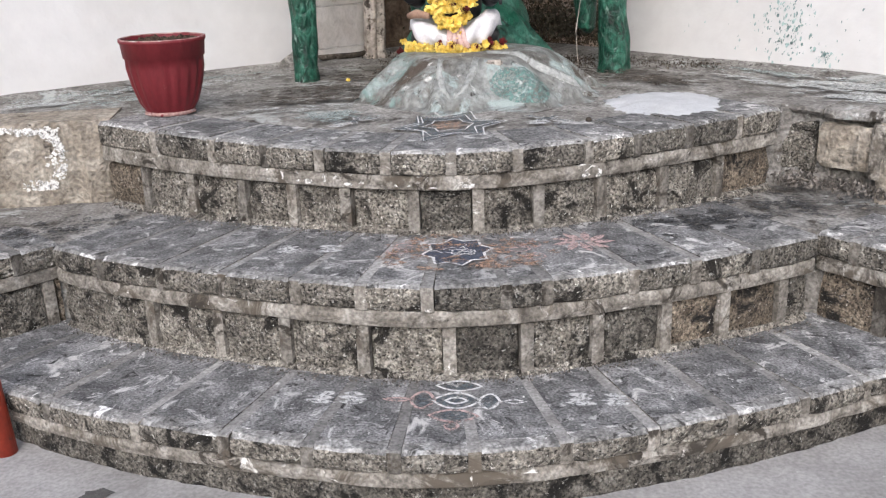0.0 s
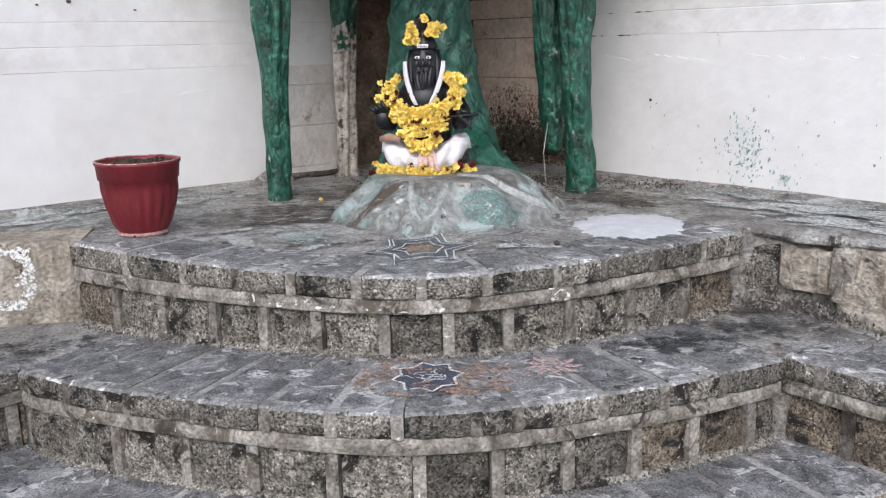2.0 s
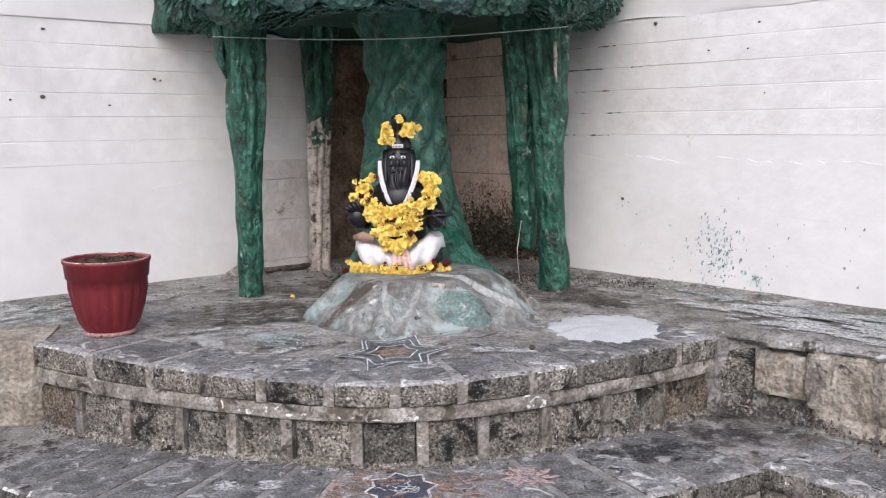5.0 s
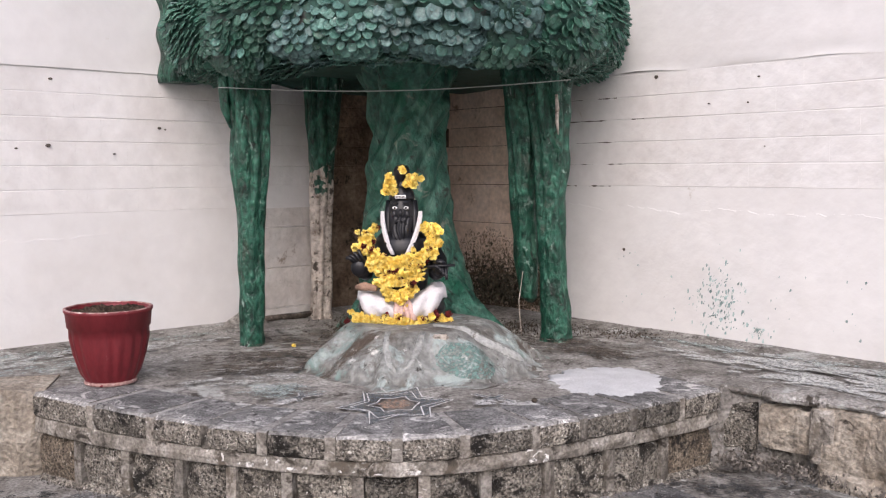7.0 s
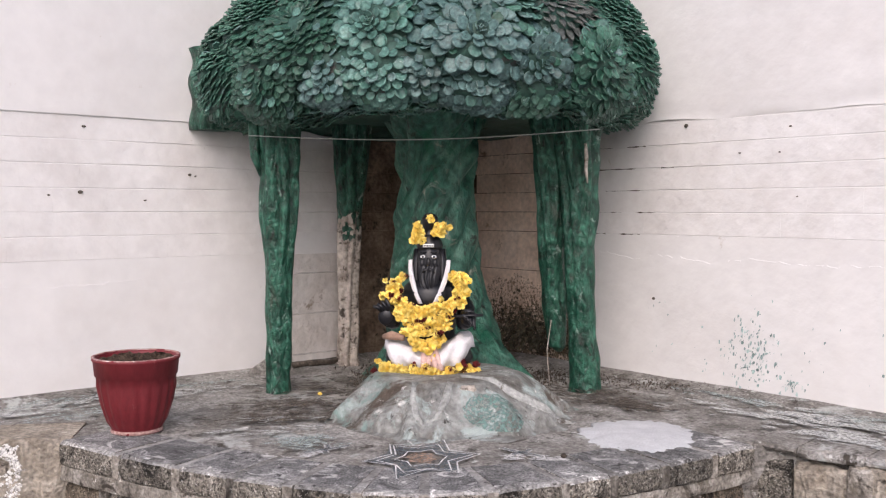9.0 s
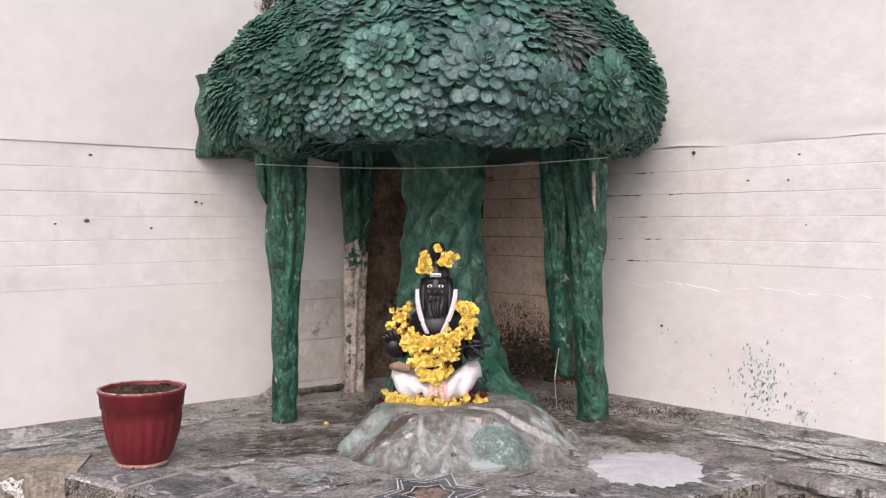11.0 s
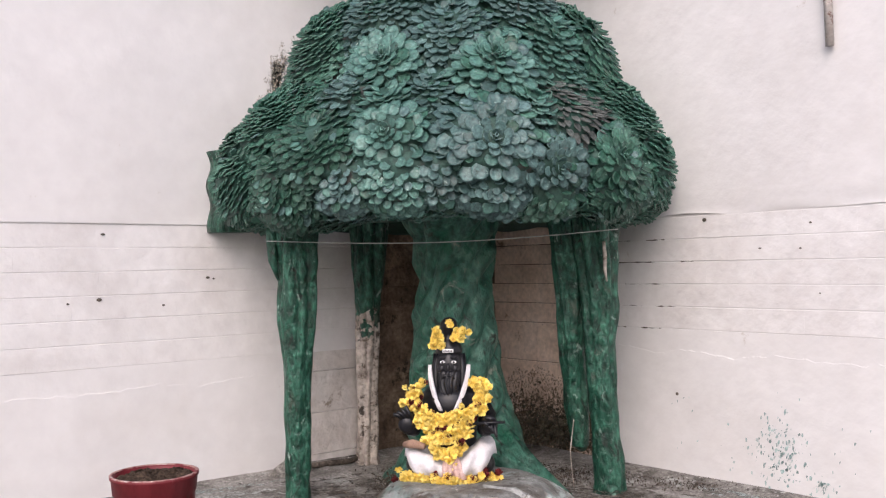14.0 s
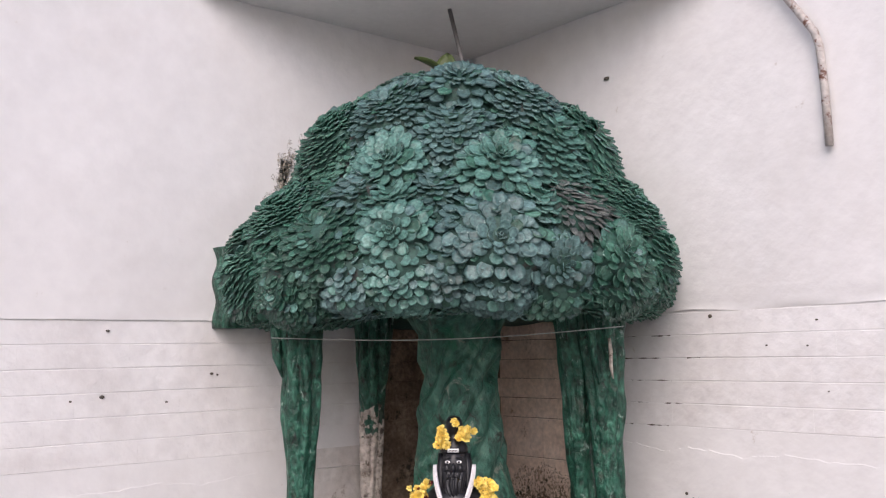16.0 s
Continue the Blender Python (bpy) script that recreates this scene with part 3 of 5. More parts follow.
steps = thing("curved_steps", (0, 0, 0), "three bowed steps of rough grey granite with pale mortar joints", "steps")
J1, P1 = [-0.842, -0.589, -0.384, -0.192, 0.021, 0.219, 0.416, 0.632, 0.784, 0.96, 1.143], [-0.918, -0.707, -0.494, -0.305, -0.119, 0.1, 0.3, 0.484, 0.681, 0.887, 1.09]
J2, P2 = [-0.863, -0.626, -0.403, -0.176, 0.012, 0.191, 0.398, 0.505, 0.741, 0.921, 1.105], [-0.695, -0.444, -0.225, 0.006, 0.246, 0.456, 0.65, 0.846, 1.027, 1.218]
J3 = [-1.15, -0.865, -0.556, -0.289, -0.066, 0.147, 0.337, 0.552, 0.764, 0.968, 1.173, 1.36, 1.58]
for lev, (c, zt, zb, js, ps, depth) in enumerate(((NOSE[0], TOP, T2, J1, P1, 0.26), (NOSE[1], T2, T1, J2, P2, 0.44), (NOSE[2], T1, YARD, J3, None, 0.46))):
    bm = bmesh.new()
    curved_block(bm, c, 0, c.length, 0.062, 0.22, zb - 0.02, zt - 0.01, 40, 0.004)
    step = part("step", bm, M_MORTAR, steps, "", False)
    stepped_edge(step, c, zt, zb, depth, s_of(c, js), s_of(c, ps) if ps else None, lev * 11.0, 0.075 if lev < 2 else 0.062, 0.046 if lev < 2 else 0.04)
    if lev == 2:
        bm = bmesh.new()
        curved_block(bm, c, 0, c.length, 0.022, 0.12, YARD - 0.02, zt - 0.102, 80, 0.005, 0.010, 9)
        part("foot_course", bm, M_STONE, step, "", False)

# side walls of the terraces
for pts, zt, zb, seed in (([(-2.4, 1.31), (-1.17, 2.49), (-1.07, 2.62)], T2, T1 - 0.10, 3.0), ([(1.315, 2.70), (1.46, 2.54), (2.5, 1.5)], T2, T1 - 0.10, 7.0)):
    c = Poly(pts)
    wing = thing("side_wall", (0, 0, 0), "low terrace wall of yellowish granite with mortar cap", "retaining wall", "terrace side walls")
    bm = bmesh.new()
    curved_block(bm, c, 0, c.length, 0.07, 0.2, zb - 0.02, zt - 0.01, 12, 0.004)
    core = part("core", bm, M_MORTAR, wing, "", False)
    n = int(c.length / 0.24)
    cuts = [c.length * (k + 0.5) / n for k in range(n)]
    stepped_edge(core, c, zt, zb, 0.30, cuts, [v + 0.09 for v in cuts], seed)

c = Poly([(1.31, 3.27), (1.64, 3.02), (2.8, 1.86)])
wing = thing("side_wall", (0, 0, 0), "broken terrace wall of stones and rough cement render", "retaining wall", "terrace side walls")
bm = bmesh.new()
curved_block(bm, c, 0, c.length, 0.055, 0.25, T2 - 0.05, TOP - 0.012, 40, 0.004, 0.020, 4)
core = part("core", bm, M_MORTAR, wing, "", False)
for s0, s1, d, z0, z1, mat, seed in ((0.01, 0.13, 0.012, T2 + 0.05, TOP - 0.045, M_STONE, 2.0), (0.14, 0.325, 0.018, T2 + 0.075, TOP - 0.045, M_ROUGH, 5.0), (0.36, 0.62, -0.018, T2 - 0.03, T2 + 0.05, M_ROUGH, 14.0), (0.64, 1.0, -0.022, T2 - 0.03, T2 + 0.04, M_OCHRE, 17.0)):
    bm = bmesh.new()
    curved_block(bm, c, s0, s1, d, 0.16, z0, z1, 14, 0.014, 0.026, seed)
    part("stone", bm, mat, core, "", False)
bm = bmesh.new()
curved_block(bm, c, 0.345, c.length, 0.004, 0.20, T2 - 0.03, TOP - 0.020, 90, 0.010, 0.024, 6)
part("render", bm, M_ROUGH, core, "rough brownish cement render", False)
bm = bmesh.new()
curved_block(bm, c, 0.32, 0.40, 0.000, 0.16, T2 + 0.06, TOP - 0.03, 8, 0.010, 0.014, 3)
part("mortar_joint", bm, M_MORTAR, core, "", False)
for s0, s1, h, seed in ((-0.01, 0.15, 0.026, 1.0), (0.153, 0.37, 0.034, 4.0), (0.373, 0.70, 0.022, 7.0), (0.703, 1.15, 0.028, 9.0), (1.153, 1.63, 0.024, 12.0)):
    bm = bmesh.new()
    curved_block(bm, c, max(0, s0), min(s1, c.length), rnd.uniform(0.0, 0.010), 0.22, TOP - 0.8 * h, TOP + 0.002, 40, 0.004, 0.016, seed)
    part("cap", bm, M_CEMENT, core, "", False)

c = Poly([(-2.9, 1.74), (-1.60, 3.0), (-1.11, 3.12), (-1.085, 3.126)])
wing = thing("side_wall", (0, 0, 0), "terrace wall of rough cement render with flaking white paint", "retaining wall", "terrace side walls")
bm = bmesh.new()
curved_block(bm, c, 0, c.length, 0.0, 0.25, T2 - 0.05, TOP + 0.001, 90, 0.016, 0.022, 4)
core = part("render", bm, M_ROUGH, wing, "", False)
bm = bmesh.new()
s_end = c.length - 0.191
for k in range(900):                      # flakes left along the edge of an old coat
    u = rnd.random()
    if u < 0.45:
        s = s_end - 0.01 - rnd.random() ** 1.5 * 0.34
        z = TOP - 0.014 - 0.016 * (s_end - s < 0.09) * rnd.random() - abs(rnd.gauss(0, 0.007)) - 0.02 * max(0, noise.noise(Vector((s * 14, 0, 2))))
    elif u < 0.8:
        z = TOP - 0.02 - rnd.random() ** 1.9 * 0.21
        s = s_end + rnd.gauss(0, 0.014) + 0.055 * noise.noise(Vector((z * 16, 3, 1)))
    else:
        s, z = s_end - 0.02 - abs(rnd.gauss(0, 0.05)), T2 + 0.02 + abs(rnd.gauss(0, 0.012))
    q = c.at(s, -0.0105 - 0.003 * rnd.random())
    t = (c.at(s + 0.01) - c.at(s)).normalized()
    r = rnd.uniform(0.001, 0.012) * rnd.random() + 0.0012
    ring = [bm.verts.new((q.x + t.x * r * f * math.cos(a), q.y + t.y * r * f * math.cos(a), z + r * f * math.sin(a))) for a, f in ((2 * math.pi * i / 6, rnd.uniform(0.6, 1.2)) for i in range(6))]
    bm.faces.new(ring)
part("paint_flakes", bm, M_MARK, core, "flaking white paint", False)["kind"] = "stuff"


# ---- painted cement tree in the corner ----
tree = thing("cement_tree", (0.12, 4.3, TOP), "green painted cement tree with a domed crown of rosette leaves", "tree sculpture")
TREE = Vector((0.12, 4.3, TOP))


def bark(name, pts, radii, label="", mat=M_GREEN, ridges=9, depth=0.12, twist=0.0, k=44, n=36, lumps=0.05, plain=0.0):
    """A knotty modelled stem with ridges running along it."""
    pts, radii = np.array(pts, float), np.array(radii, float)
    u = np.linspace(0, len(pts) - 1, n)
    idx = np.arange(len(pts))
    bm = bmesh.new()
    rings = []
    for t in u:
        p = Vector([np.interp(t, idx, pts[:, i]) for i in range(3)])
        r = float(np.interp(t, idx, radii))
        ring = []
        cut = depth * (1 if not plain else 0.30 + 0.70 * min(1, max(0, (p.z - plain + 0.15) / 0.3)))
        for a in range(k):
            th = 2 * math.pi * a / k
            q = Vector((math.cos(th) * 1.3, math.sin(th) * 1.3, p.z * 1.6 + p.x))
            f = 1 + cut * (abs(math.sin(ridges * 0.5 * (th + twist * p.z) + 2.2 * noise.noise(q))) - 0.6) + lumps * 2 * noise.noise(Vector((p.x * 5 + math.cos(th), p.y * 5 + math.sin(th), p.z * 7))) + 0.5 * lumps * noise.noise(Vector((math.cos(th) * 2.2, math.sin(th) * 2.2, p.z * 19)))
            ring.append((p.x + r * f * math.cos(th), p.y + r * f * math.sin(th), p.z))
        rings.append(ring)
    loft(bm, rings)
    return part(name, bm, mat, tree, label)


def loc(x, y, z):
    return (x - TREE.x, y - TREE.y, z - TREE.z)


bark("trunk", [loc(0.15, 4.36, 0.58), loc(0.15, 4.36, 0.70), loc(0.13, 4.36, 0.82), loc(0.11, 4.36, 1.17), loc(0.115, 4.36, 1.56), loc(0.11, 4.36, 1.75), loc(0.1, 4.34, 1.98)],
     [0.40, 0.32, 0.255, 0.203, 0.170, 0.188, 0.29], "thick green trunk with twisted bark", M_TRUNK, 9, 0.19, -4.0, 90, 80, 0.07)
bark("prop_root", [loc(-0.565, 4.03, 0.60), loc(-0.565, 4.03, 0.64), loc(-0.565, 4.03, 0.9), loc(-0.562, 4.03, 1.3), loc(-0.555, 4.03, 1.55), loc(-0.55, 4.03, 1.95)],
     [0.056, 0.055, 0.055, 0.064, 0.080, 0.090], "slender green stem", ridges=8, depth=0.36, k=64, n=90, lumps=0.09, plain=0.68)
bark("prop_root", [loc(0.80, 4.19, 0.60), loc(0.80, 4.19, 0.66), loc(0.785, 4.19, 0.9), loc(0.765, 4.19, 1.25), loc(0.765, 4.19, 1.5), loc(0.755, 4.19, 1.95)],
     [0.074, 0.068, 0.062, 0.068, 0.076, 0.105], "green stem with hanging strands", ridges=8, depth=0.36, k=64, n=90, lumps=0.09, plain=0.68)
bark("hanging_root", [loc(0.685, 4.29, 0.775), loc(0.675, 4.29, 0.80), loc(0.665, 4.29, 1.0), loc(0.648, 4.28, 1.3), loc(0.64, 4.27, 1.6), loc(0.63, 4.26, 1.95)],
     [0.012, 0.04, 0.056, 0.060, 0.068, 0.085], "hanging green root with a free end", ridges=7, depth=0.36, k=48, n=70, lumps=0.09, plain=0.75)
for pts, rr in (([(0.30, 4.22, 0.80), (0.42, 4.16, 0.70), (0.53, 4.12, 0.645), (0.62, 4.12, 0.60)], (0.10, 0.075, 0.05, 0.02)), ([(-0.02, 4.2, 0.78), (-0.09, 4.12, 0.68), (-0.14, 4.06, 0.60)], (0.09, 0.06, 0.02))):
    bm = bmesh.new()
    tube(bm, [loc(*p) for p in pts], list(rr), 18, 0.5)
    part("root", bm, M_TRUNK, tree)
stem = bark("back_stem", [loc(-0.375, 4.70, 0.61), loc(-0.375, 4.70, 0.66), loc(-0.37, 4.70, 0.9), loc(-0.37, 4.70, 1.22), loc(-0.36, 4.70, 1.5), loc(-0.34, 4.70, 1.95)],
            [0.07, 0.052, 0.05, 0.055, 0.068, 0.10], "stem with bare grey cement below and green paint above", [M_GREYBARK, M_GREEN], 7, 0.28, 0.0, 120, 320, 0.09)
for p in stem.data.polygons:
    c = p.center
    p.material_index = 1 if c.z + 0.22 * noise.noise(Vector((c.x * 16, c.y * 16, c.z * 9))) + 0.10 * noise.noise(Vector((c.x * 50, c.y * 50, c.z * 40))) > 0.74 else 0

# crown: a lumpy dome of leaf cushions that leans into the corner
AX = Vector((0.12, 4.40, 0))
PROFILE = [(1.86, 0.45), (1.815, 0.72), (1.83, 0.84), (1.89, 0.90), (2.02, 0.925), (2.16, 0.89), (2.30, 0.79), (2.45, 0.69), (2.62, 0.625), (2.77, 0.52), (2.885, 0.39), (2.95, 0.27), (2.98, 0.12)]
# cushions of leaves: angle round the axis, way up the profile, radius, paint
ROSETTES = [(-0.20, 0.396, 0.141, "teal"), (0.23, 0.371, 0.200, "blue"), (0.50, 0.320, 0.118, "blue"), (0.80, 0.345, 0.130, "green"),
            (-0.32, 0.583, 0.151, "teal"), (0.30, 0.566, 0.180, "teal"), (0.10, 0.778, 0.160, "blue")]
SPIKES = [(0.62, 0.455, 0.137, "grey"), (1.08, 0.651, 0.163, "green")]
SCALES = [(-0.17, 0.294, 0.153, "teal"), (-0.52, 0.371, 0.169, "dark"), (-0.97, 0.490, 0.172, "green"), (-1.12, 0.303, 0.157, "green"), (-1.25, 0.440, 0.130, "dark"),
          (-0.97, 0.676, 0.176, "green"), (1.20, 0.465, 0.135, "green"), (1.20, 0.370, 0.120, "green"), (0.88, 0.260, 0.139, "dark"), (-0.45, 0.727, 0.169, "blue")]
SCALES += [(0.60, 0.744, 0.160, "blue"), (-0.05, 0.515, 0.094, "blue"), (0.70, 0.634, 0.140, "teal"), (-0.42, 0.523, 0.121, "blue"), (0.05, 0.642, 0.161, "blue"),
           (-0.72, 0.260, 0.145, "dark"), (-0.40, 0.277, 0.119, "blue"), (0.45, 0.464, 0.107, "teal"), (-0.25, 0.481, 0.122, "teal"), (0.50, 0.218, 0.103, "dark"),
           (0.00, 0.294, 0.107, "blue"), (0.23, 0.252, 0.134, "blue")]
PROF_Z, PROF_R = [z for z, r in PROFILE], [r for z, r in PROFILE]


def crown_point(th, u):
    """th: angle from straight ahead (towards the open side), to the right; u: 0 at the inner rim below, 1 at the top."""
    t = min(max(u, 0.0), 1.0) * (len(PROFILE) - 1)
    i = min(int(t), len(PROFILE) - 2)
    f = t - i
    z, r = PROF_Z[i] + (PROF_Z[i + 1] - PROF_Z[i]) * f, PROF_R[i] + (PROF_R[i + 1] - PROF_R[i]) * f
    if u < 0.3:                            # the lower rim hangs unevenly
        z += 0.055 * noise.noise(Vector((th * 2.6, 1.3, 0.4))) * (1 - u / 0.3)
    ex = 1.0 + (0.075 + 0.05 * (2.35 < z < 2.8) if th > 0 else 0.17 + 0.02 * (z < 2.3)) * abs(math.sin(th))
    return Vector((AX.x + r * ex * math.sin(th), AX.y - r * math.cos(th), z))


CUSHIONS = [(crown_point(th, u), th, u, size, paint, style) for style, group in (("rosette", ROSETTES), ("spike", SPIKES), ("scale", SCALES)) for th, u, size, paint in group]
PUFF = {"rosette": 0.40, "spike": 0.36, "scale": 0.32}


def nearest_two(p):
    """The two cushions that lie nearest to p, by distance over radius."""
    q = sorted(((p - c[0]).length / c[3], k) for k, c in enumerate(CUSHIONS))
    return q[0], q[1]


def crown(th, u):
    p = crown_point(th, u)
    e = 0.01
    n = (crown_point(th + e, u) - p).cross(crown_point(th, min(u + e, 1)) - crown_point(th, min(u + e, 1) - e)).normalized()
    (q0, k0), (q1, k1) = nearest_two(p)
    c = CUSHIONS[k0]
    lift = 0.018 * noise.noise(p * 4.1) + 0.008 * noise.noise(p * 11)
    lift += PUFF[c[5]] * c[3] * max(0.0, 1 - (q0 / 1.15) ** 2) - 0.022 * math.exp(-((q1 - q0) / 0.16) ** 2) * (q0 < 1.6)
    p = p + n * lift
    for nrm in (WR, WL):
        d = (p - CORNER).dot(nrm)
        if d < 0.02:
            p = p + nrm * (0.02 - d)
    return p, n


def crown_normal(th, u):
    p, n = crown(th, u)
    m = (crown(th + 0.02, u)[0] - p).cross(crown(th, min(u + 0.012, 1))[0] - p)
    return p, (m.normalized() + n * 0.6).normalized() if m.length > 1e-9 else n


for pts, rr in (([(-0.655, 4.02, 1.92), (-0.665, 4.0, 1.78), (-0.655, 3.99, 1.66), (-0.63, 3.985, 1.575)], (0.030, 0.022, 0.018, 0.005)), ([(0.70, 4.10, 1.93), (0.712, 4.09, 1.75), (0.72, 4.095, 1.62), (0.735, 4.105, 1.52)], (0.024, 0.016, 0.012, 0.004))):
    bm = bmesh.new()
    tube(bm, [loc(*p) for p in pts], list(rr), 12, 0.4)
    part("strand", bm, M_GREEN, tree)
bm = bmesh.new()
tube(bm, [loc(0.785, 4.078, 1.72), loc(0.79, 4.085, 1.66), loc(0.788, 4.09, 1.60), loc(0.795, 4.10, 1.545)], [0.006, 0.008, 0.007, 0.003], 8, 0.5)
part("strand", bm, M_GREYBARK, tree, "bare pale strand")
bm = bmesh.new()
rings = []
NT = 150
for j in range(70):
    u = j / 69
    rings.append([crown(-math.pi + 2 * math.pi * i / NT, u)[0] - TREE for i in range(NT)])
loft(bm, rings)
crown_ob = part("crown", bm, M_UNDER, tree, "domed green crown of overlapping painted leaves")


def leaf_shape(w, l, cup, pointed=0.0):
    """A thick rounded leaf: base at the origin, tip along +y, face up; the rim turned up."""
    nu, nv = 4, 5
    top, low = [], []
    for j in range(nv + 1):
        v = j / nv
        half = w * 0.5 * (math.sin(math.pi * min(1.0, 0.16 + 0.80 * v)) ** 0.55 * (1 - pointed * v ** 2) if j < nv else 0.34 * (1 - pointed))
        for i in range(nu + 1):
            a = 2 * i / nu - 1
            z = cup * (a * a * 0.35 + v * v * 0.5) + 0.003
            top.append((a * half, l * v, z))
            low.append((a * half * 0.92, l * v * 0.97, z - 0.008))
    n = len(top)
    faces = []
    for j in range(nv):
        for i in range(nu):
            q = j * (nu + 1) + i
            faces.append((q, q + 1, q + nu + 2, q + nu + 1))
    rim = [j * (nu + 1) for j in range(nv + 1)] + [nv * (nu + 1) + i for i in range(1, nu + 1)] + [j * (nu + 1) + nu for j in range(nv - 1, -1, -1)]
    for a, b in zip(rim, rim[1:]):
        faces.append((a, b, b + n, a + n))
    return [Vector(p) for p in top + low], faces


LEAVES = [leaf_shape(0.060, 0.058, 0.015), leaf_shape(0.054, 0.050, 0.020), leaf_shape(0.066, 0.054, 0.013), leaf_shape(0.046, 0.064, 0.014, 0.75)]
LEAF_MESH = {}
for paint in PAINTS:
    for kind, (verts, faces) in enumerate(LEAVES):
        me = bpy.data.meshes.new("leaf")
        me.from_pydata(verts, [], faces)
        me.materials.append(LEAF_PAINT[paint][0])
        for p in me.polygons:
            p.use_smooth = True
        LEAF_MESH[paint, kind] = me


def leaf_pose(p, n, tip, lift, size):
    y = (tip - n * tip.dot(n)).normalized()
    x = y.cross(n)
    m = Matrix((x, y, n)).transposed().to_4x4()
    m.translation = p - TREE
    return m @ pose(0, 0, 0, lift) @ Matrix.Diagonal((size, size, size, 1))


rl = random.Random(11)
singles, joined = [], []
DOWN = Vector((0, 0, -1))
for k, (c0, th0, u0, size, paint, style) in enumerate(CUSHIONS):
    arc_th, arc_u = (crown_point(th0 + 0.02, u0) - c0).length / 0.02, (crown_point(th0, u0 + 0.01) - c0).length / 0.01
    rad, ring = 0.004, 0
    while rad < size * 1.2:
        if style == "rosette":
            sc = min(1.02, 0.34 + 0.15 * ring) * (0.72 + 1.5 * size)
            pitch, lift = 0.046 * sc, max(12, 74 - 17 * ring)
        elif style == "spike":
            sc, pitch, lift = 0.80, 0.034, 20
        else:
            sc = {"green": 0.60, "dark": 0.68, "blue": 0.66, "teal": 0.74}[paint]
            pitch, lift = 0.050 * sc, {"green": 38, "dark": 26, "blue": 22, "teal": 28}[paint]
        cnt = max(4, int(2 * math.pi * rad / pitch))
        ph = rl.random() * 6
        for i in range(cnt):
            a = 2 * math.pi * (i + rl.uniform(-0.15, 0.15)) / cnt + ph
            rr = rad + (0 if style == "rosette" and ring < 5 else rl.uniform(-0.005, 0.005))
            th, u = th0 + rr * math.cos(a) / arc_th, u0 + rr * math.sin(a) / arc_u
            if not 0.05 < u < 0.995 or abs(th) > 1.95:
                continue
            (q0, k0), (q1, k1) = nearest_two(crown_point(th, u))
            if k0 != k or q0 > 1.2:
                continue
            p, n = crown_normal(th, u)
            if min((p - CORNER).dot(WR), (p - CORNER).dot(WL)) < 0.035:
                continue
            out = (p - crown(th0, u0)[0]).normalized()
            whorl = 1.0 if style == "rosette" and ring < 6 else 0.2 if style == "spike" and paint == "grey" else 0.5
            tip = out * whorl + DOWN * (1.0 - whorl) * 1.5 + Vector((rl.gauss(0, 0.14), rl.gauss(0, 0.14), rl.gauss(0, 0.14)))
            if (tip - n * tip.dot(n)).length < 1e-3:
                continue
            tone = paint if rl.random() < 0.88 else rl.choice(PAINTS[:4])
            kind = 3 if style == "spike" else rl.choice((0, 1, 2, 2))
            item = (tone, kind, leaf_pose(p - n * 0.003, n, tip, lift + rl.gauss(0, 6), sc * rl.uniform(0.84, 1.14)))
            (singles if style == "rosette" and ring < 5 else joined).append(item)
        ring += 1
        rad += 0.008 + 0.0035 * ring if style == "rosette" and ring < 6 else 0.0235 * sc / 0.66

covered = {}
for tone, kind, m in singles + joined:
    q = m.translation + TREE
    covered.setdefault((int(q.x // 0.06), int(q.y // 0.06), int(q.z // 0.06)), []).append(q)


def bare_spot(p, reach):
    i, j, k = int(p.x // 0.06), int(p.y // 0.06), int(p.z // 0.06)
    return all((p - q).length > reach for a in (-1, 0, 1) for b in (-1, 0, 1) for c in (-1, 0, 1) for q in covered.get((i + a, j + b, k + c), ()))


row, u = 0, 0.06
while u < 0.995:                           # plain leaves between the cushions
    p0, p1 = crown_point(0.3, u), crown_point(0.3, min(1, u + 0.01))
    step_th = 0.031 / max(0.06, (p0.xy - AX.xy).length)
    th = -1.95 + (row % 2) * step_th / 2
    while th < 1.95:
        a, b = th + rl.uniform(-0.2, 0.2) * step_th, min(0.999, max(0.05, u + rl.uniform(-0.006, 0.006)))
        th += step_th * rl.uniform(0.85, 1.15)
        (q0, k0), (q1, k1) = nearest_two(crown_point(a, b))
        p, n = crown_normal(a, b)
        if not bare_spot(p, 0.026 if q0 < 1.14 else 0.012):
            continue
        if min((p - CORNER).dot(WR), (p - CORNER).dot(WL)) < 0.035:
            continue
        tip = DOWN + n * 0.2 + Vector((rl.gauss(0, 0.36), rl.gauss(0, 0.36), rl.gauss(0, 0.25)))
        if n.z < -0.6:
            tip = Vector((p.x - AX.x, p.y - AX.y, -0.4)).normalized()
        if (tip - n * tip.dot(n)).length < 1e-3:
            continue
        tone = CUSHIONS[k0][4] if rl.random() < 0.6 else rl.choice(("dark", "green"))
        joined.append((tone, rl.choice((0, 1, 2)), leaf_pose(p - n * 0.004, n, tip, rl.gauss(20, 9) - 12 * max(0, n.z), rl.uniform(0.52, 0.78))))
    row += 1
    u += 0.021 / max(0.05, (p1 - p0).length / 0.01)

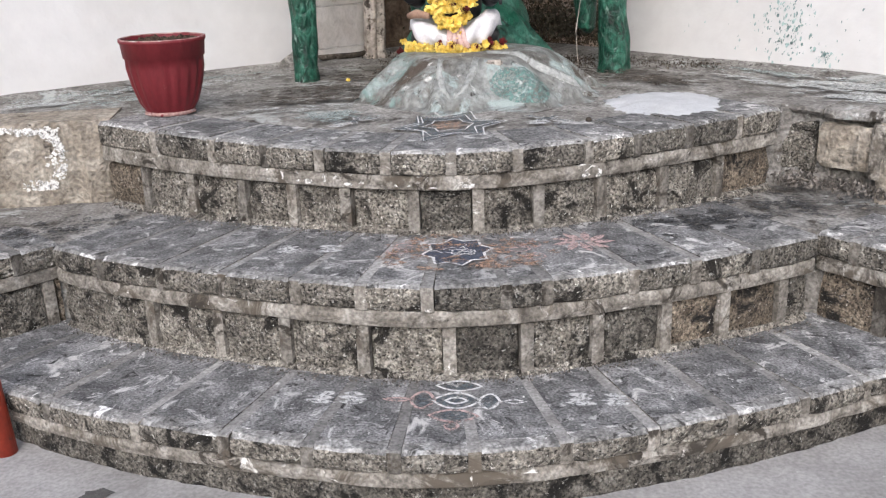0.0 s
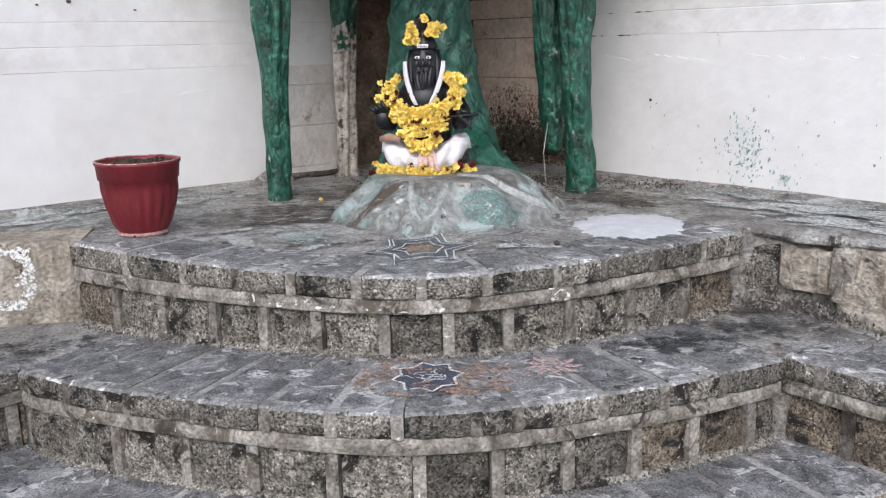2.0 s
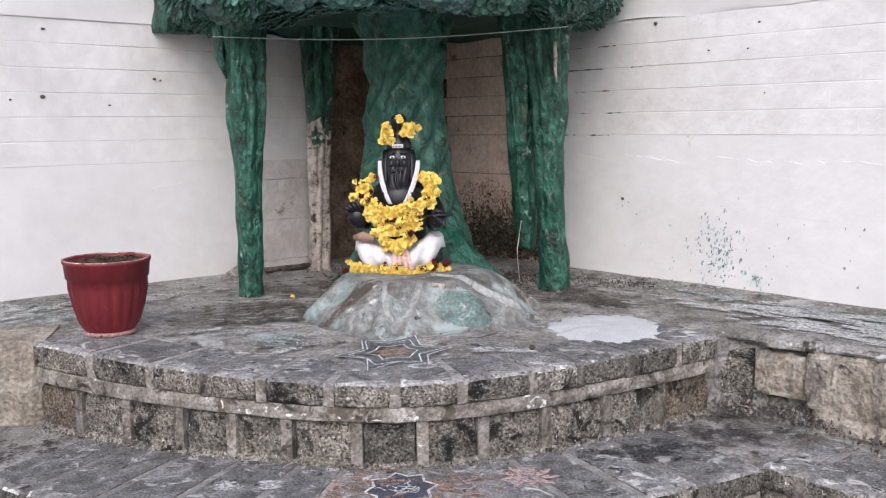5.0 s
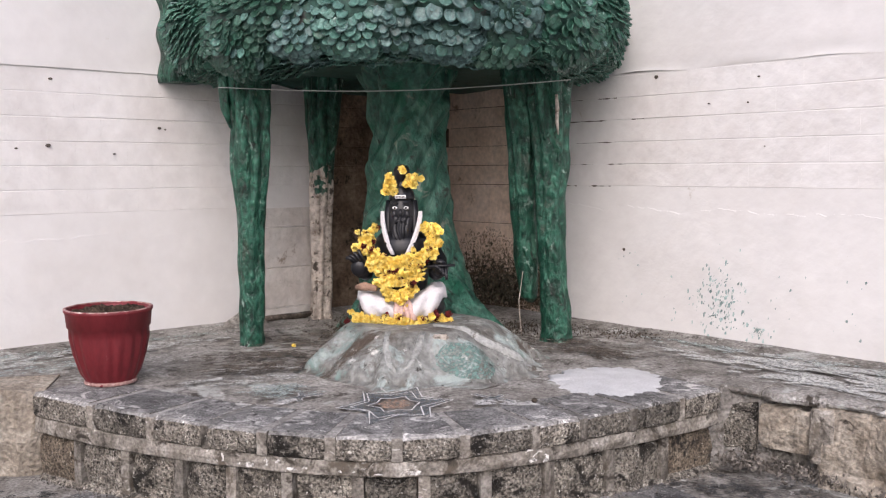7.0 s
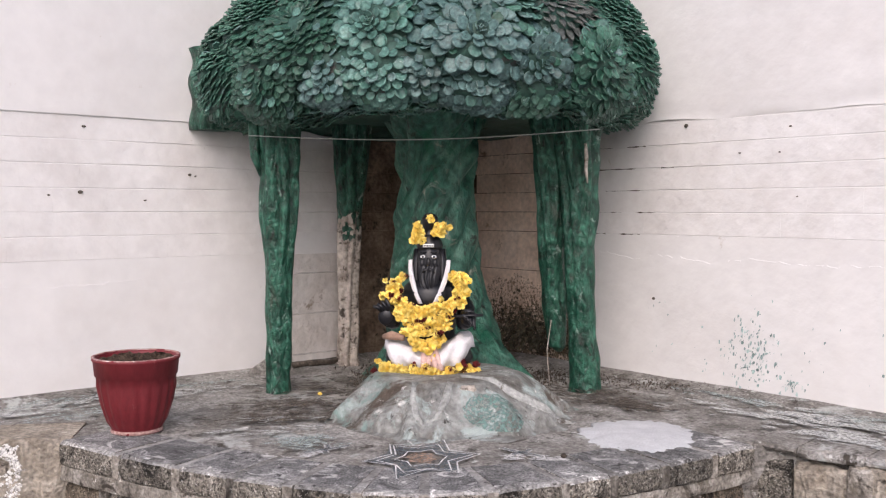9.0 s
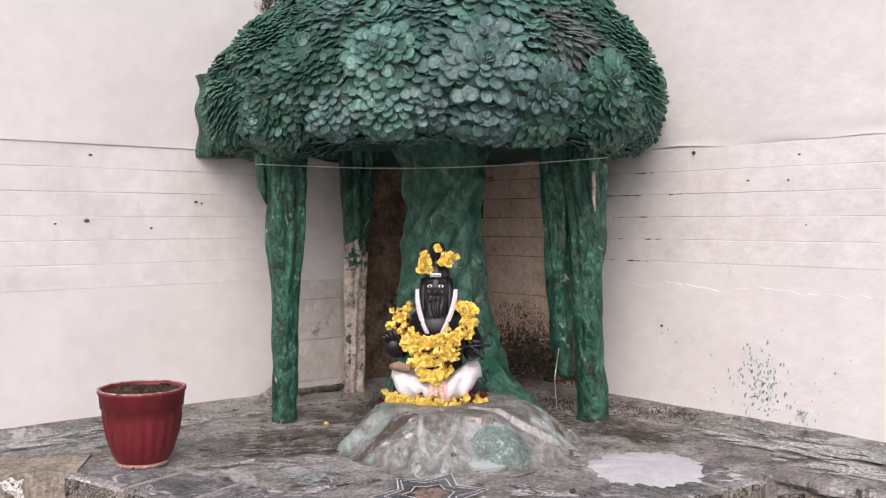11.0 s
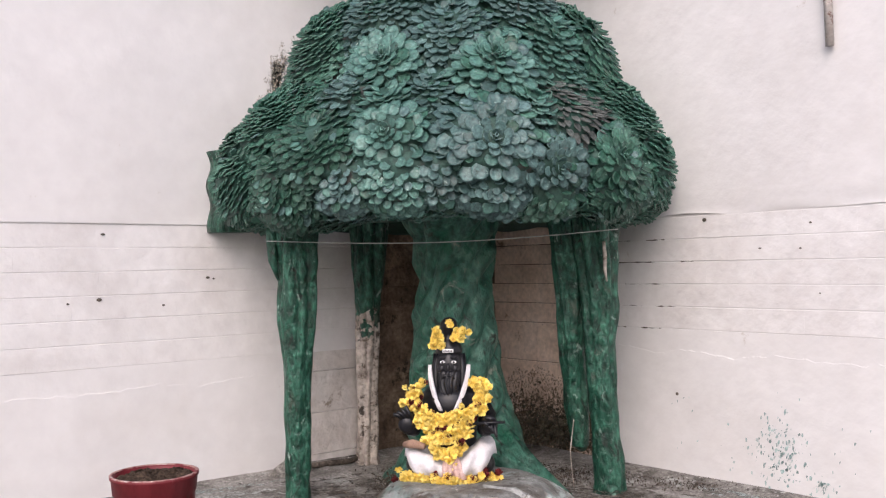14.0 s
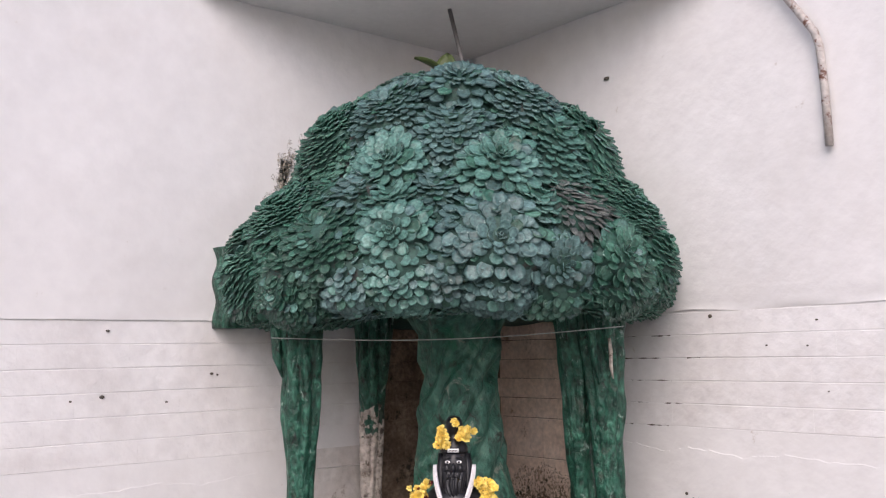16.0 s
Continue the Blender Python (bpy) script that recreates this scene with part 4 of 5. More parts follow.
joined.sort(key=lambda q: q[2].translation.y)
while len(singles) < 300:
    singles.append(joined.pop(0))
joined += singles[300:]
for tone, kind, m in singles[:300]:
    piece("leaf", LEAF_MESH[tone, kind], crown_ob, m)
vs, fs, tones = [], [], []
for tone, kind, m in joined:
    o = len(vs)
    vs += [m @ v for v in LEAVES[kind][0]]
    fs += [tuple(i + o for i in f) for f in LEAVES[kind][1]]
    tones += [PAINTS.index(tone)] * len(LEAVES[kind][1])
me = bpy.data.meshes.new("leaf_cover")
me.from_pydata(vs, [], fs)
for paint in PAINTS:
    me.materials.append(LEAF_PAINT[paint][1])
for p, tone in zip(me.polygons, tones):
    p.use_smooth, p.material_index = True, tone
cover = new("leaf_cover", me)
cover.parent = crown_ob
cover["kind"] = "stuff"

# plain moulded end that ties the crown to the wall
bm = bmesh.new()
rings = []
for q in range(15):
    z = 0.38 * q / 14
    w = 0.085 + 0.016 * math.cos(2 * math.pi * (z - 0.03) / 0.19) * (0.5 + z)
    rings.append([(w * x + 0.12 * (z / 0.38) ** 3 * (x > 0), 0.10 * y, z) for x, y in ((-1, 1), (-1.1, 0), (-0.9, -0.8), (0, -1), (0.9, -0.8), (1, 1))])
loft(bm, rings)
blk = part("wall_tie", bm, M_GREEN, tree)
blk.matrix_basis = Matrix.Translation(Vector((-0.940, 4.295, 1.80)) - TREE) @ pose(0, 0, 0, 0, 0, 45)


# ---- mound, statue and offerings ----
MC = Vector((0.17, 3.72))
MOUND = thing("pedestal_mound", (MC.x, MC.y, TOP), "rounded cement pedestal with worn pale green paint", "pedestal")


def mound_point(a, t):
    """A point of the mound: a round the axis, t from the foot (0) over the shoulder (0.8) to the middle (1)."""
    ca, sa = math.cos(a), math.sin(a)
    fx, fy = (0.60 if ca > 0 else 0.45), (0.57 if sa < 0 else 0.45)
    slope = 1.0 - 0.13 * min(1, t / 0.22) - 0.20 * max(0, min(1, (t - 0.22) / 0.40)) ** 1.3 - 0.16 * max(0, min(1, (t - 0.62) / 0.18))
    prof = slope if t < 0.8 else 0.51 * (1 - (t - 0.8) / 0.2) + 0.004
    rib = abs(noise.noise(Vector((ca * 3.1, sa * 3.1, 2.0)))) * 0.26 + 0.09 * noise.noise(Vector((ca * 6, sa * 6, t * 2)))
    for d, w, h in ((-55, 9, 0.10), (-97, 5, 0.05), (-84, 5, 0.05), (-128, 8, 0.08), (-155, 9, 0.06), (-25, 9, 0.05)):
        off = (math.degrees(a) - d + 180) % 360 - 180
        rib += h * math.exp(-(off / w) ** 2) * (1 - 0.4 * t)
    k = 1 + (rib - 0.06) * (math.sin(math.pi * min(1, t / 0.8)) ** 0.6 * 0.75 + 0.25 * (t < 0.8))
    k += 0.012 * noise.noise(Vector((ca * 9, sa * 9, t * 7)))
    rise = 0.10 * min(1, t / 0.22) + 0.62 * max(0, min(1, (t - 0.22) / 0.40)) + 0.28 * math.sin(0.5 * math.pi * max(0, min(1, (t - 0.62) / 0.18)))
    z = 0.160 * rise + 0.008 * noise.noise(Vector((ca * 4 * (1 - t), sa * 4 * (1 - t), 5))) + 0.003 * (t > 0.8)
    return Vector((fx * prof * k * ca, fy * prof * k * sa, z - 0.014 * (1 - t)))


bm = bmesh.new()
loft(bm, [[mound_point(2 * math.pi * i / 200, j / 55) for i in range(200)] for j in range(56)])
part("mound", bm, M_MOUND, MOUND)
bm = bmesh.new()
for path in (((-106, 0.78), (-102, 0.62), (-97, 0.45), (-93, 0.34)), ((-78, 0.78), (-82, 0.62), (-86, 0.45), (-91, 0.34))):
    tube(bm, [mound_point(radians(a), t) + Vector((0, 0.006, -0.003)) for a, t in path], [0.013, 0.014, 0.013, 0.008], 12, 0.5)
part("runnel", bm, M_RUNNEL, MOUND, "pale cement spout in a V")
bm = bmesh.new()
tube(bm, [mound_point(radians(a), t) + Vector((0, 0.004, -0.004)) for a, t in ((-62, 0.86), (-48, 0.76), (-40, 0.62), (-33, 0.42), (-27, 0.24), (-20, 0.08))], [0.012, 0.020, 0.018, 0.020, 0.018, 0.010], 14, 0.7)
part("ridge", bm, M_RUNNEL, MOUND, "pale worn cement ridge")
for a0, a1, t0, t1, seed in ((-74, -47, 0.26, 0.66, 1.0),):
    bm = bmesh.new()
    rows = []
    for j in range(13):
        t = t0 + (t1 - t0) * j / 12
        rows.append([mound_point(radians(a0 + (a1 - a0) * (0.5 + (i / 14 - 0.5) * (math.sin(math.pi * (j + 0.7) / 13.4) ** 0.5 + 0.25 * noise.noise(Vector((j * 0.4, i // 8, seed)))))), t) * 1.006 + Vector((0, -0.002, 0.002)) for i in range(15)])
    loft(bm, rows, False, False)
    part("paint_patch", bm, M_TEALP, MOUND, "worn teal paint")
bm = bmesh.new()
q = mound_point(radians(-68), 0.72)
box(bm, q.x - 0.030, q.x + 0.032, q.y - 0.012, q.y + 0.05, q.z - 0.022, q.z + 0.006)
bmesh.ops.bevel(bm, geom=bm.edges[:], offset=0.006, segments=2, affect="EDGES")
part("stub", bm, M_GREYBARK, MOUND, "small worn cement stub")

SX, SY, SZ = 0.13, 3.78, TOP + 0.155
bm = bmesh.new()
ball(bm, (0, 0.02, 0.07), 0.17, 0.11, 0.07)                      # folded legs
ball(bm, (-0.11, -0.03, 0.055), 0.07, 0.085, 0.05)
ball(bm, (0.11, -0.03, 0.055), 0.07, 0.085, 0.05)
lathe(bm, [(0.10, 0.08), (0.105, 0.16), (0.115, 0.27), (0.125, 0.32), (0.09, 0.365), (0.045, 0.385)], 24, (0, 0.02, 0))
ball(bm, (0, 0.0, 0.462), 0.066, 0.068, 0.092, 24, 16)            # head
rings = []
for q in range(15):                                               # long combed beard
    t = q / 14
    w, dep, z = 0.052 * (1 - 0.62 * t ** 1.6) + 0.002, 0.048 * (1 - 0.5 * t), 0.452 - 0.142 * t
    rings.append([((w + 0.0035 * math.cos(13 * a + 2 * t)) * math.sin(a), -0.028 - 0.035 * math.sin(1.6 * t) - (dep + 0.005 * math.cos(13 * a + 3 * math.sin(4 * t))) * math.cos(a), z) for a in np.linspace(-math.pi, math.pi, 61)[:-1]])
loft(bm, rings)
for sg in (-1, 1):                                                # hair down to the shoulders, cheek, moustache
    tube(bm, [(sg * 0.054, 0.0, 0.515), (sg * 0.060, -0.006, 0.45), (sg * 0.058, -0.015, 0.38), (sg * 0.05, -0.02, 0.33)], [0.020, 0.024, 0.026, 0.022], 12)
    ball(bm, (sg * 0.030, -0.052, 0.458), 0.016, 0.014, 0.021, 12, 8)
    tube(bm, [(sg * 0.003, -0.079, 0.437), (sg * 0.018, -0.077, 0.432), (sg * 0.034, -0.068, 0.415)], [0.007, 0.007, 0.003], 8)
ball(bm, (0, -0.076, 0.425), 0.012, 0.006, 0.005, 10, 6)
ball(bm, (0, -0.064, 0.462), 0.012, 0.018, 0.022)                 # nose
ball(bm, (-0.064, 0.0, 0.455), 0.014, 0.018, 0.032)
ball(bm, (0.064, 0.0, 0.455), 0.014, 0.018, 0.032)
lathe(bm, [(0.058, 0.515), (0.062, 0.53), (0.056, 0.55), (0.040, 0.572), (0.028, 0.586), (0.033, 0.60), (0.041, 0.622), (0.038, 0.643), (0.025, 0.658), (0.006, 0.664)], 24, (0, 0.005, 0))
for sg in (-1, 1):
    tube(bm, [(sg * 0.11, 0.02, 0.31), (sg * 0.15, 0.0, 0.24), (sg * 0.145, -0.07, 0.20), (sg * 0.16, -0.115, 0.215)], [0.04, 0.037, 0.034, 0.03], 12)
    ball(bm, (sg * 0.163, -0.12, 0.225), 0.034, 0.018, 0.036, 14, 10)
    for f in range(4):
        x = 0.142 + 0.014 * f
        tube(bm, [(sg * x, -0.125, 0.25), (sg * (x + 0.012), -0.13, 0.275 - 0.004 * f), (sg * (x + 0.022 + 0.003 * f), -0.132, 0.30 - 0.011 * f)] if sg < 0 else [(x, -0.13, 0.245), (x + 0.004, -0.15, 0.235 - 0.012 * f), (x + 0.02 - 0.004 * f, -0.16, 0.225 - 0.014 * f)], [0.009, 0.0085, 0.006], 7)
for sg in (-1, 1):
    ball(bm, (sg * 0.026, -0.0615, 0.487), 0.0125, 0.006, 0.0065, 12, 8, 1)
    ball(bm, (sg * 0.026, -0.067, 0.487), 0.005, 0.003, 0.005, 8, 6, 0)
    ball(bm, (sg * 0.027, -0.0605, 0.505), 0.018, 0.006, 0.004, 8, 6, 0)
box(bm, -0.025, 0.025, -0.0645, -0.05, 0.5245, 0.5385)
bm.faces.ensure_lookup_table()
for f in bm.faces[-6:]:
    f.material_index = 1
for k in range(6):
    box(bm, -0.020 + 0.007 * k, -0.0155 + 0.007 * k, -0.0655, -0.06, 0.5285 + 0.001 * (k % 2), 0.5345)
for v in bm.verts:
    f = max(0.0, min(1.0, (v.co.z - 0.34) / 0.08))
    if f > 0 and abs(v.co.x) < 0.095:
        v.co.z -= 0.024 * f
        v.co.x *= 1 - 0.13 * f
tube(bm, [(0.10, -0.15, 0.232), (0.17, -0.15, 0.236), (0.225, -0.145, 0.238)], 0.0055, 8)
statue = mesh_thing("statue", bm, [M_BLACK, M_PAINTW], (SX, SY, SZ), "polished black stone statue of a seated figure with raised palms", "statue")


def flower_mesh(mat, seed):
    rn = random.Random(seed)
    bm = bmesh.new()
    for ring, (cnt, r, z, tilt) in enumerate(((9, 0.017, 0.0, 0.25), (8, 0.012, 0.004, 0.75), (6, 0.007, 0.007, 1.15))):
        for i in range(cnt):
            a = 2 * math.pi * (i + 0.5 * ring) / cnt + rn.uniform(-0.2, 0.2)
            d = Vector((math.cos(a), math.sin(a), 0))
            s = Vector((-d.y, d.x, 0))
            w, l = 0.0062 * rn.uniform(0.7, 1.25), 0.014 * rn.uniform(0.65, 1.25)
            tilt += rn.uniform(-0.35, 0.45)
            up = Vector((0, 0, 1))
            tip = d * math.cos(tilt) + up * math.sin(tilt)
            b = d * (r * 0.35) + up * z
            v = [bm.verts.new(q) for q in (b - s * w * 0.4, b + s * w * 0.4, b + tip * l * 0.7 + s * w, b + tip * l + up * 0.002, b + tip * l * 0.7 - s * w)]
            lo = bm.verts.new(b - up * 0.006)
            bm.faces.new(v)
            bm.faces.new((lo, v[1], v[0]))
            bm.faces.new((lo, v[2], v[1]))
            bm.faces.new((lo, v[3], v[2]))
            bm.faces.new((lo, v[4], v[3]))
            bm.faces.new((lo, v[0], v[4]))
    return link_mesh("flower", bm, mat, False)


FLOWERS = [flower_mesh(M_YELLOW, i) for i in range(4)]
REDS = [flower_mesh(M_MAROONF, 9)]


def strew(parent, pts, n, spread, scale, rn, red=0.12, face=(0, -1, 0.35)):
    p = np.array(pts, float)
    s = np.r_[0, np.cumsum(np.linalg.norm(np.diff(p, axis=0), axis=1))]
    for i in range(n):
        t = s[-1] * (i + rn.random()) / n
        q = Vector([np.interp(t, s, p[:, k]) for k in range(3)]) + Vector((rn.gauss(0, spread), rn.gauss(0, spread * 0.4), rn.gauss(0, spread)))
        me = REDS[0] if rn.random() < red else rn.choice(FLOWERS)
        n3 = (Vector(face) + Vector((rn.gauss(0, 0.8), rn.gauss(0, 0.25), rn.gauss(0, 0.8)))).normalized()
        k = scale * rn.uniform(0.62, 1.02)
        piece("flower", me, parent, Matrix.Translation(q) @ n3.to_track_quat("Z", "Y").to_matrix().to_4x4() @ Matrix.Diagonal((k, k, k, 1)))


rn = random.Random(3)
garland = thing("flower_garland", (SX, SY, SZ), "thick garland of yellow marigolds round the black statue", "garland")
strew(garland, [(-0.118, -0.06, 0.372), (-0.145, -0.075, 0.31), (-0.10, -0.12, 0.245), (-0.02, -0.15, 0.19), (0.0, -0.155, 0.17), (0.05, -0.15, 0.2), (0.10, -0.12, 0.265), (0.145, -0.08, 0.33), (0.12, -0.06, 0.385)], 150, 0.015, 1.1, rn)
strew(garland, [(-0.07, -0.13, 0.22), (-0.05, -0.15, 0.15), (-0.01, -0.165, 0.10), (0.03, -0.165, 0.10), (0.06, -0.15, 0.16), (0.09, -0.13, 0.22)], 70, 0.018, 1.15, rn, 0.06)
strew(garland, [(-0.09, -0.125, 0.265), (-0.04, -0.14, 0.245), (0.0, -0.145, 0.24), (0.04, -0.14, 0.25), (0.09, -0.125, 0.275)], 60, 0.014, 1.05, rn, 0.08)
strew(garland, [(-0.125, -0.08, 0.36), (-0.13, -0.09, 0.30)], 22, 0.014, 1.05, rn, 0.05)
strew(garland, [(0.115, -0.075, 0.385), (0.13, -0.09, 0.31)], 24, 0.014, 1.05, rn, 0.05)
head_fl = thing("head_flowers", (SX, SY, SZ - 0.024), "yellow flowers tucked round the statue's topknot", "flowers")
strew(head_fl, [(-0.054, -0.037, 0.552), (-0.052, -0.042, 0.58), (-0.042, -0.045, 0.612)], 22, 0.010, 1.15, rn, 0)
strew(head_fl, [(0.018, -0.047, 0.580), (0.038, -0.045, 0.594), (0.064, -0.04, 0.600)], 20, 0.010, 1.15, rn, 0)
strew(head_fl, [(0.001, -0.046, 0.640), (0.009, -0.046, 0.644)], 4, 0.005, 0.9, rn, 0)
base_fl = thing("base_garland", (SX, SY, SZ), "string of yellow marigolds laid along the pedestal", "garland")
strew(base_fl, [(-0.20, -0.10, 0.018), (-0.12, -0.15, 0.018), (0.0, -0.185, 0.018), (0.11, -0.16, 0.02), (0.19, -0.10, 0.02)], 80, 0.012, 1.1, rn, 0.2)

# cloth over the lap and a strip round the neck
cloth = thing("white_cloth", (SX, SY, SZ), "white cotton cloth draped over the statue's lap and shoulders", "cloth")
bm = bmesh.new()
rings = []
for j in range(41):
    t = 2 * j / 40 - 1
    ring = []
    for i in range(48):
        a = 2 * math.pi * i / 48
        k = max(0.0, 1 - abs(t) ** 7) ** 0.5
        fold = 0.06 * math.sin(15 * t + 2.5 * a) + 0.16 * noise.noise(Vector((t * 5, math.cos(a) * 2.4, math.sin(a) * 2.4)))
        up = 0.046 + 0.040 * abs(t) ** 1.1 + 0.006 * t
        ca, sa = math.cos(a), math.sin(a)
        ring.append((t * (0.172 + 0.016 * math.sin(a)), -0.022 + 0.145 * k * (1 + fold) * math.copysign(abs(ca) ** 0.7, ca), up + (up - 0.004) * k * (1 + fold) * math.copysign(abs(sa) ** 0.8, sa)))
    rings.append(ring)
loft(bm, rings)
part("lap_cloth", bm, M_CLOTH, cloth)
bm = bmesh.new()
for sg in (-1, 1):
    rings = []
    for t in np.linspace(0, 1, 10):
        x, y, z = sg * (0.078 - 0.050 * t ** 1.9), -0.012 - 0.10 * t, 0.448 - 0.17 * t
        w = 0.008 + 0.003 * math.sin(3 * t)
        rings.append([(x + sg * w * math.cos(q), y + 0.01 * math.sin(q) - 0.006 * math.sin(2 * q), z) for q in np.linspace(0, 2 * math.pi, 10)[:-1]])
    loft(bm, rings)
part("neck_cloth", bm, M_CLOTH, cloth)
bm = bmesh.new()
for k, x in enumerate((-0.012, 0.012, 0.04, 0.062)):
    tube(bm, [(x * 0.5, -0.158, 0.11), (x * 0.8, -0.168, 0.06), (x, -0.172, 0.02)], [0.010, 0.012, 0.014], 8)
part("pleat", bm, M_PINK, cloth, "pale pink pleats with thin dark stripes")
bm = bmesh.new()
tube(bm, [(-0.175, -0.10, 0.142), (-0.14, -0.135, 0.152), (-0.09, -0.155, 0.145)], [0.012, 0.018, 0.012], 12)
part("sash", bm, M_TAN, cloth, "brown border of the cloth")

# ---- flower pot ----
pot = thing("flower_pot", (-0.897, 3.255, TOP), "maroon plastic pot with fluted sides, filled with dry soil", "flower pot")
bm = bmesh.new()
lathe(bm, [(0.086, 0.0), (0.090, 0.006), (0.092, 0.016), (0.109, 0.045), (0.130, 0.11), (0.142, 0.17), (0.144, 0.208), (0.150, 0.211), (0.155, 0.262), (0.160, 0.267), (0.160, 0.276), (0.148, 0.277), (0.143, 0.262), (0.138, 0.225)], 160, (0, 0, 0), 0.020, 20, 0.03, 0.2)
part("body", bm, M_POT, pot)
bm = bmesh.new()
lathe(bm, [(0.1425, 0.258), (0.135, 0.262), (0.125, 0.264), (0.11, 0.266), (0.095, 0.268), (0.08, 0.269), (0.065, 0.268), (0.05, 0.267), (0.035, 0.266), (0.02, 0.265)], 70)
for v in bm.verts:
    v.co.z += 0.022 * noise.noise(v.co * 45) + 0.012 * noise.noise(v.co * 110)
part("soil", bm, M_SOIL, pot)
bm = bmesh.new()
lathe(bm, [(0.1595, 0.2755), (0.1605, 0.278), (0.155, 0.2795), (0.148, 0.2785), (0.147, 0.276), (0.1595, 0.2755)], 80, caps=False)
part("rim", bm, M_SCUFF, pot, "worn pinkish rim")
bm = bmesh.new()
lathe(bm, [(0.0885, 0.0), (0.0945, 0.002), (0.0950, 0.011), (0.0912, 0.016), (0.0885, 0.0)], 80, caps=False)
part("foot_ring", bm, M_SCUFF, pot, "scuffed pale foot")
pot.scale = (0.97, 0.97, 1.0)

# ---- powder heap, post, pipe, rod, wire ----
bm = bmesh.new()
rings = []
for j in range(14):
    t = j / 13
    ring = []
    for i in range(110):
        a = 2 * math.pi * i / 110
        k = (1 - t) * (1 + 0.10 * noise.noise(Vector((math.cos(a) * 2, math.sin(a) * 2, 1))) + 0.16 * (1 - t) * noise.noise(Vector((math.cos(a) * 8, math.sin(a) * 8, 4)))) + 0.01
        ring.append((0.212 * k * math.cos(a), 0.26 * k * math.sin(a), 0.024 * (1 - (1 - t) ** 2.2) + 0.004 * noise.noise(Vector((k * math.cos(a) * 5, k * math.sin(a) * 5, 2)))))
    rings.append(ring)
loft(bm, rings)
mesh_thing("spilled_powder", bm, M_POWDER, (0.928, 3.335, TOP - 0.006), "low heap of white powder on the cement floor", "powder heap")

bm = bmesh.new()
tube(bm, [(0, 0, 0), (-0.03, 0.0, 0.6), (-0.06, 0, 1.3)], [0.03, 0.028, 0.028], 20)
mesh_thing("red_post", bm, M_RED, (-1.015, 2.08, YARD - 0.05), "red painted steel post standing on the yard", "post")

bm = bmesh.new()
tube(bm, [(1.682, 3.86, 2.483), (1.678, 3.86, 2.70), (1.671, 3.87, 2.90), (1.655, 3.875, 2.97), (1.578, 3.95, 3.14), (1.44, 4.06, 3.42)], 0.017, 14)
mesh_thing("bent_pipe", bm, M_RUST, (0, 0, 0), "bent rusty white pipe on the wall", "pipe")

bm = bmesh.new()
tube(bm, [(0.16, 4.60, 2.95), (0.138, 4.60, 3.13), (0.075, 4.60, 3.42)], 0.011, 10)
mesh_thing("hanger_rod", bm, M_ROD, (0, 0, 0), "thin grey steel rod between crown and ceiling", "rod")

bm = bmesh.new()
tube(bm, [(-0.66 + 1.49 * i / 20, 3.90, 1.745 + 0.02 * (i / 20) - 0.03 * math.sin(math.pi * i / 20)) for i in range(21)], 0.0022, 6)
mesh_thing("wire", bm, M_WIRE, (0, 0, 0), "thin pale wire tied across the stems", "wire")


# ---- chalk drawings on the treads ----
def ribbon(bm, pts, w, closed=False):
    pts = [Vector(p) for p in pts]
    n = len(pts)
    rows = []
    for i, p in enumerate(pts):
        a, b = (pts[(i - 1) % n], pts[(i + 1) % n]) if closed else (pts[max(0, i - 1)], pts[min(n - 1, i + 1)])
        t = (b - a).normalized()
        s = Vector((-t.y, t.x, 0)) * w / 2
        rows.append((bm.verts.new(p - s), bm.verts.new(p + s)))
    for (a, b), (c, d) in list(zip(rows, rows[1:])) + ([(rows[-1], rows[0])] if closed else []):
        bm.faces.new((a, c, d, b))


def patch(bm, outline):
    bm.faces.new([bm.verts.new(p) for p in outline])


def star(n, r0, r1, rot=0.0, sx=1.0, sy=1.0, cx=0.0, cy=0.0, z=0.0, jag=0.0, rn=None):
    out = []
    for i in range(2 * n):
        a = math.pi * i / n + rot
        r = (r0 if i % 2 == 0 else r1) * (1 + (jag * rn.uniform(-1, 1) if rn else 0))
        out.append((cx + sx * r * math.cos(a), cy + sy * r * math.sin(a), z))
    return out


def lens(cx, cy, rx, ry, n=20, z=0.0, rot=0.0):
    pts = []
    for i in range(n):
        t = i / n
        x, y = (1 - 4 * t, 1) if t < 0.5 else (-3 + 4 * t, -1)
        p = Vector((rx * x, ry * y * (1 - x * x), 0))
        p.rotate(Euler((0, 0, rot)))
        pts.append((cx + p.x, cy + p.y, z))
    return pts


def chalk(name, loc, label):
    return thing(name, loc, label, "chalk drawing")


rc = random.Random(8)
# lowest tread: an eye with four petals
k = chalk("chalk_drawing", (0.272, 2.04, T1 + 0.003), "chalk flower drawing with white and pink lines on the tread")
bm = bmesh.new()
patch(bm, lens(0, 0, 0.058, 0.036))
patch(bm, lens(0, 0.082, 0.055, 0.022))
patch(bm, lens(0, -0.075, 0.055, 0.022))
patch(bm, star(3, 0.034, 0.022, 0.3, 1, 1.2, -0.082, 0))
patch(bm, star(3, 0.032, 0.022, 0.5, 1, 1.2, 0.082, 0.004))
part("blue_fill", bm, M_FADED, k)
bm = bmesh.new()
for o in (lens(0, 0, 0.062, 0.042, 24, 0.001), lens(0, 0, 0.028, 0.016, 16, 0.001), lens(0, 0.082, 0.06, 0.028, 20, 0.001), lens(0, 0.135, 0.013, 0.013, 12, 0.001), lens(0.085, 0.0, 0.028, 0.04, 16, 0.001)):
    ribbon(bm, o, 0.0075, True)
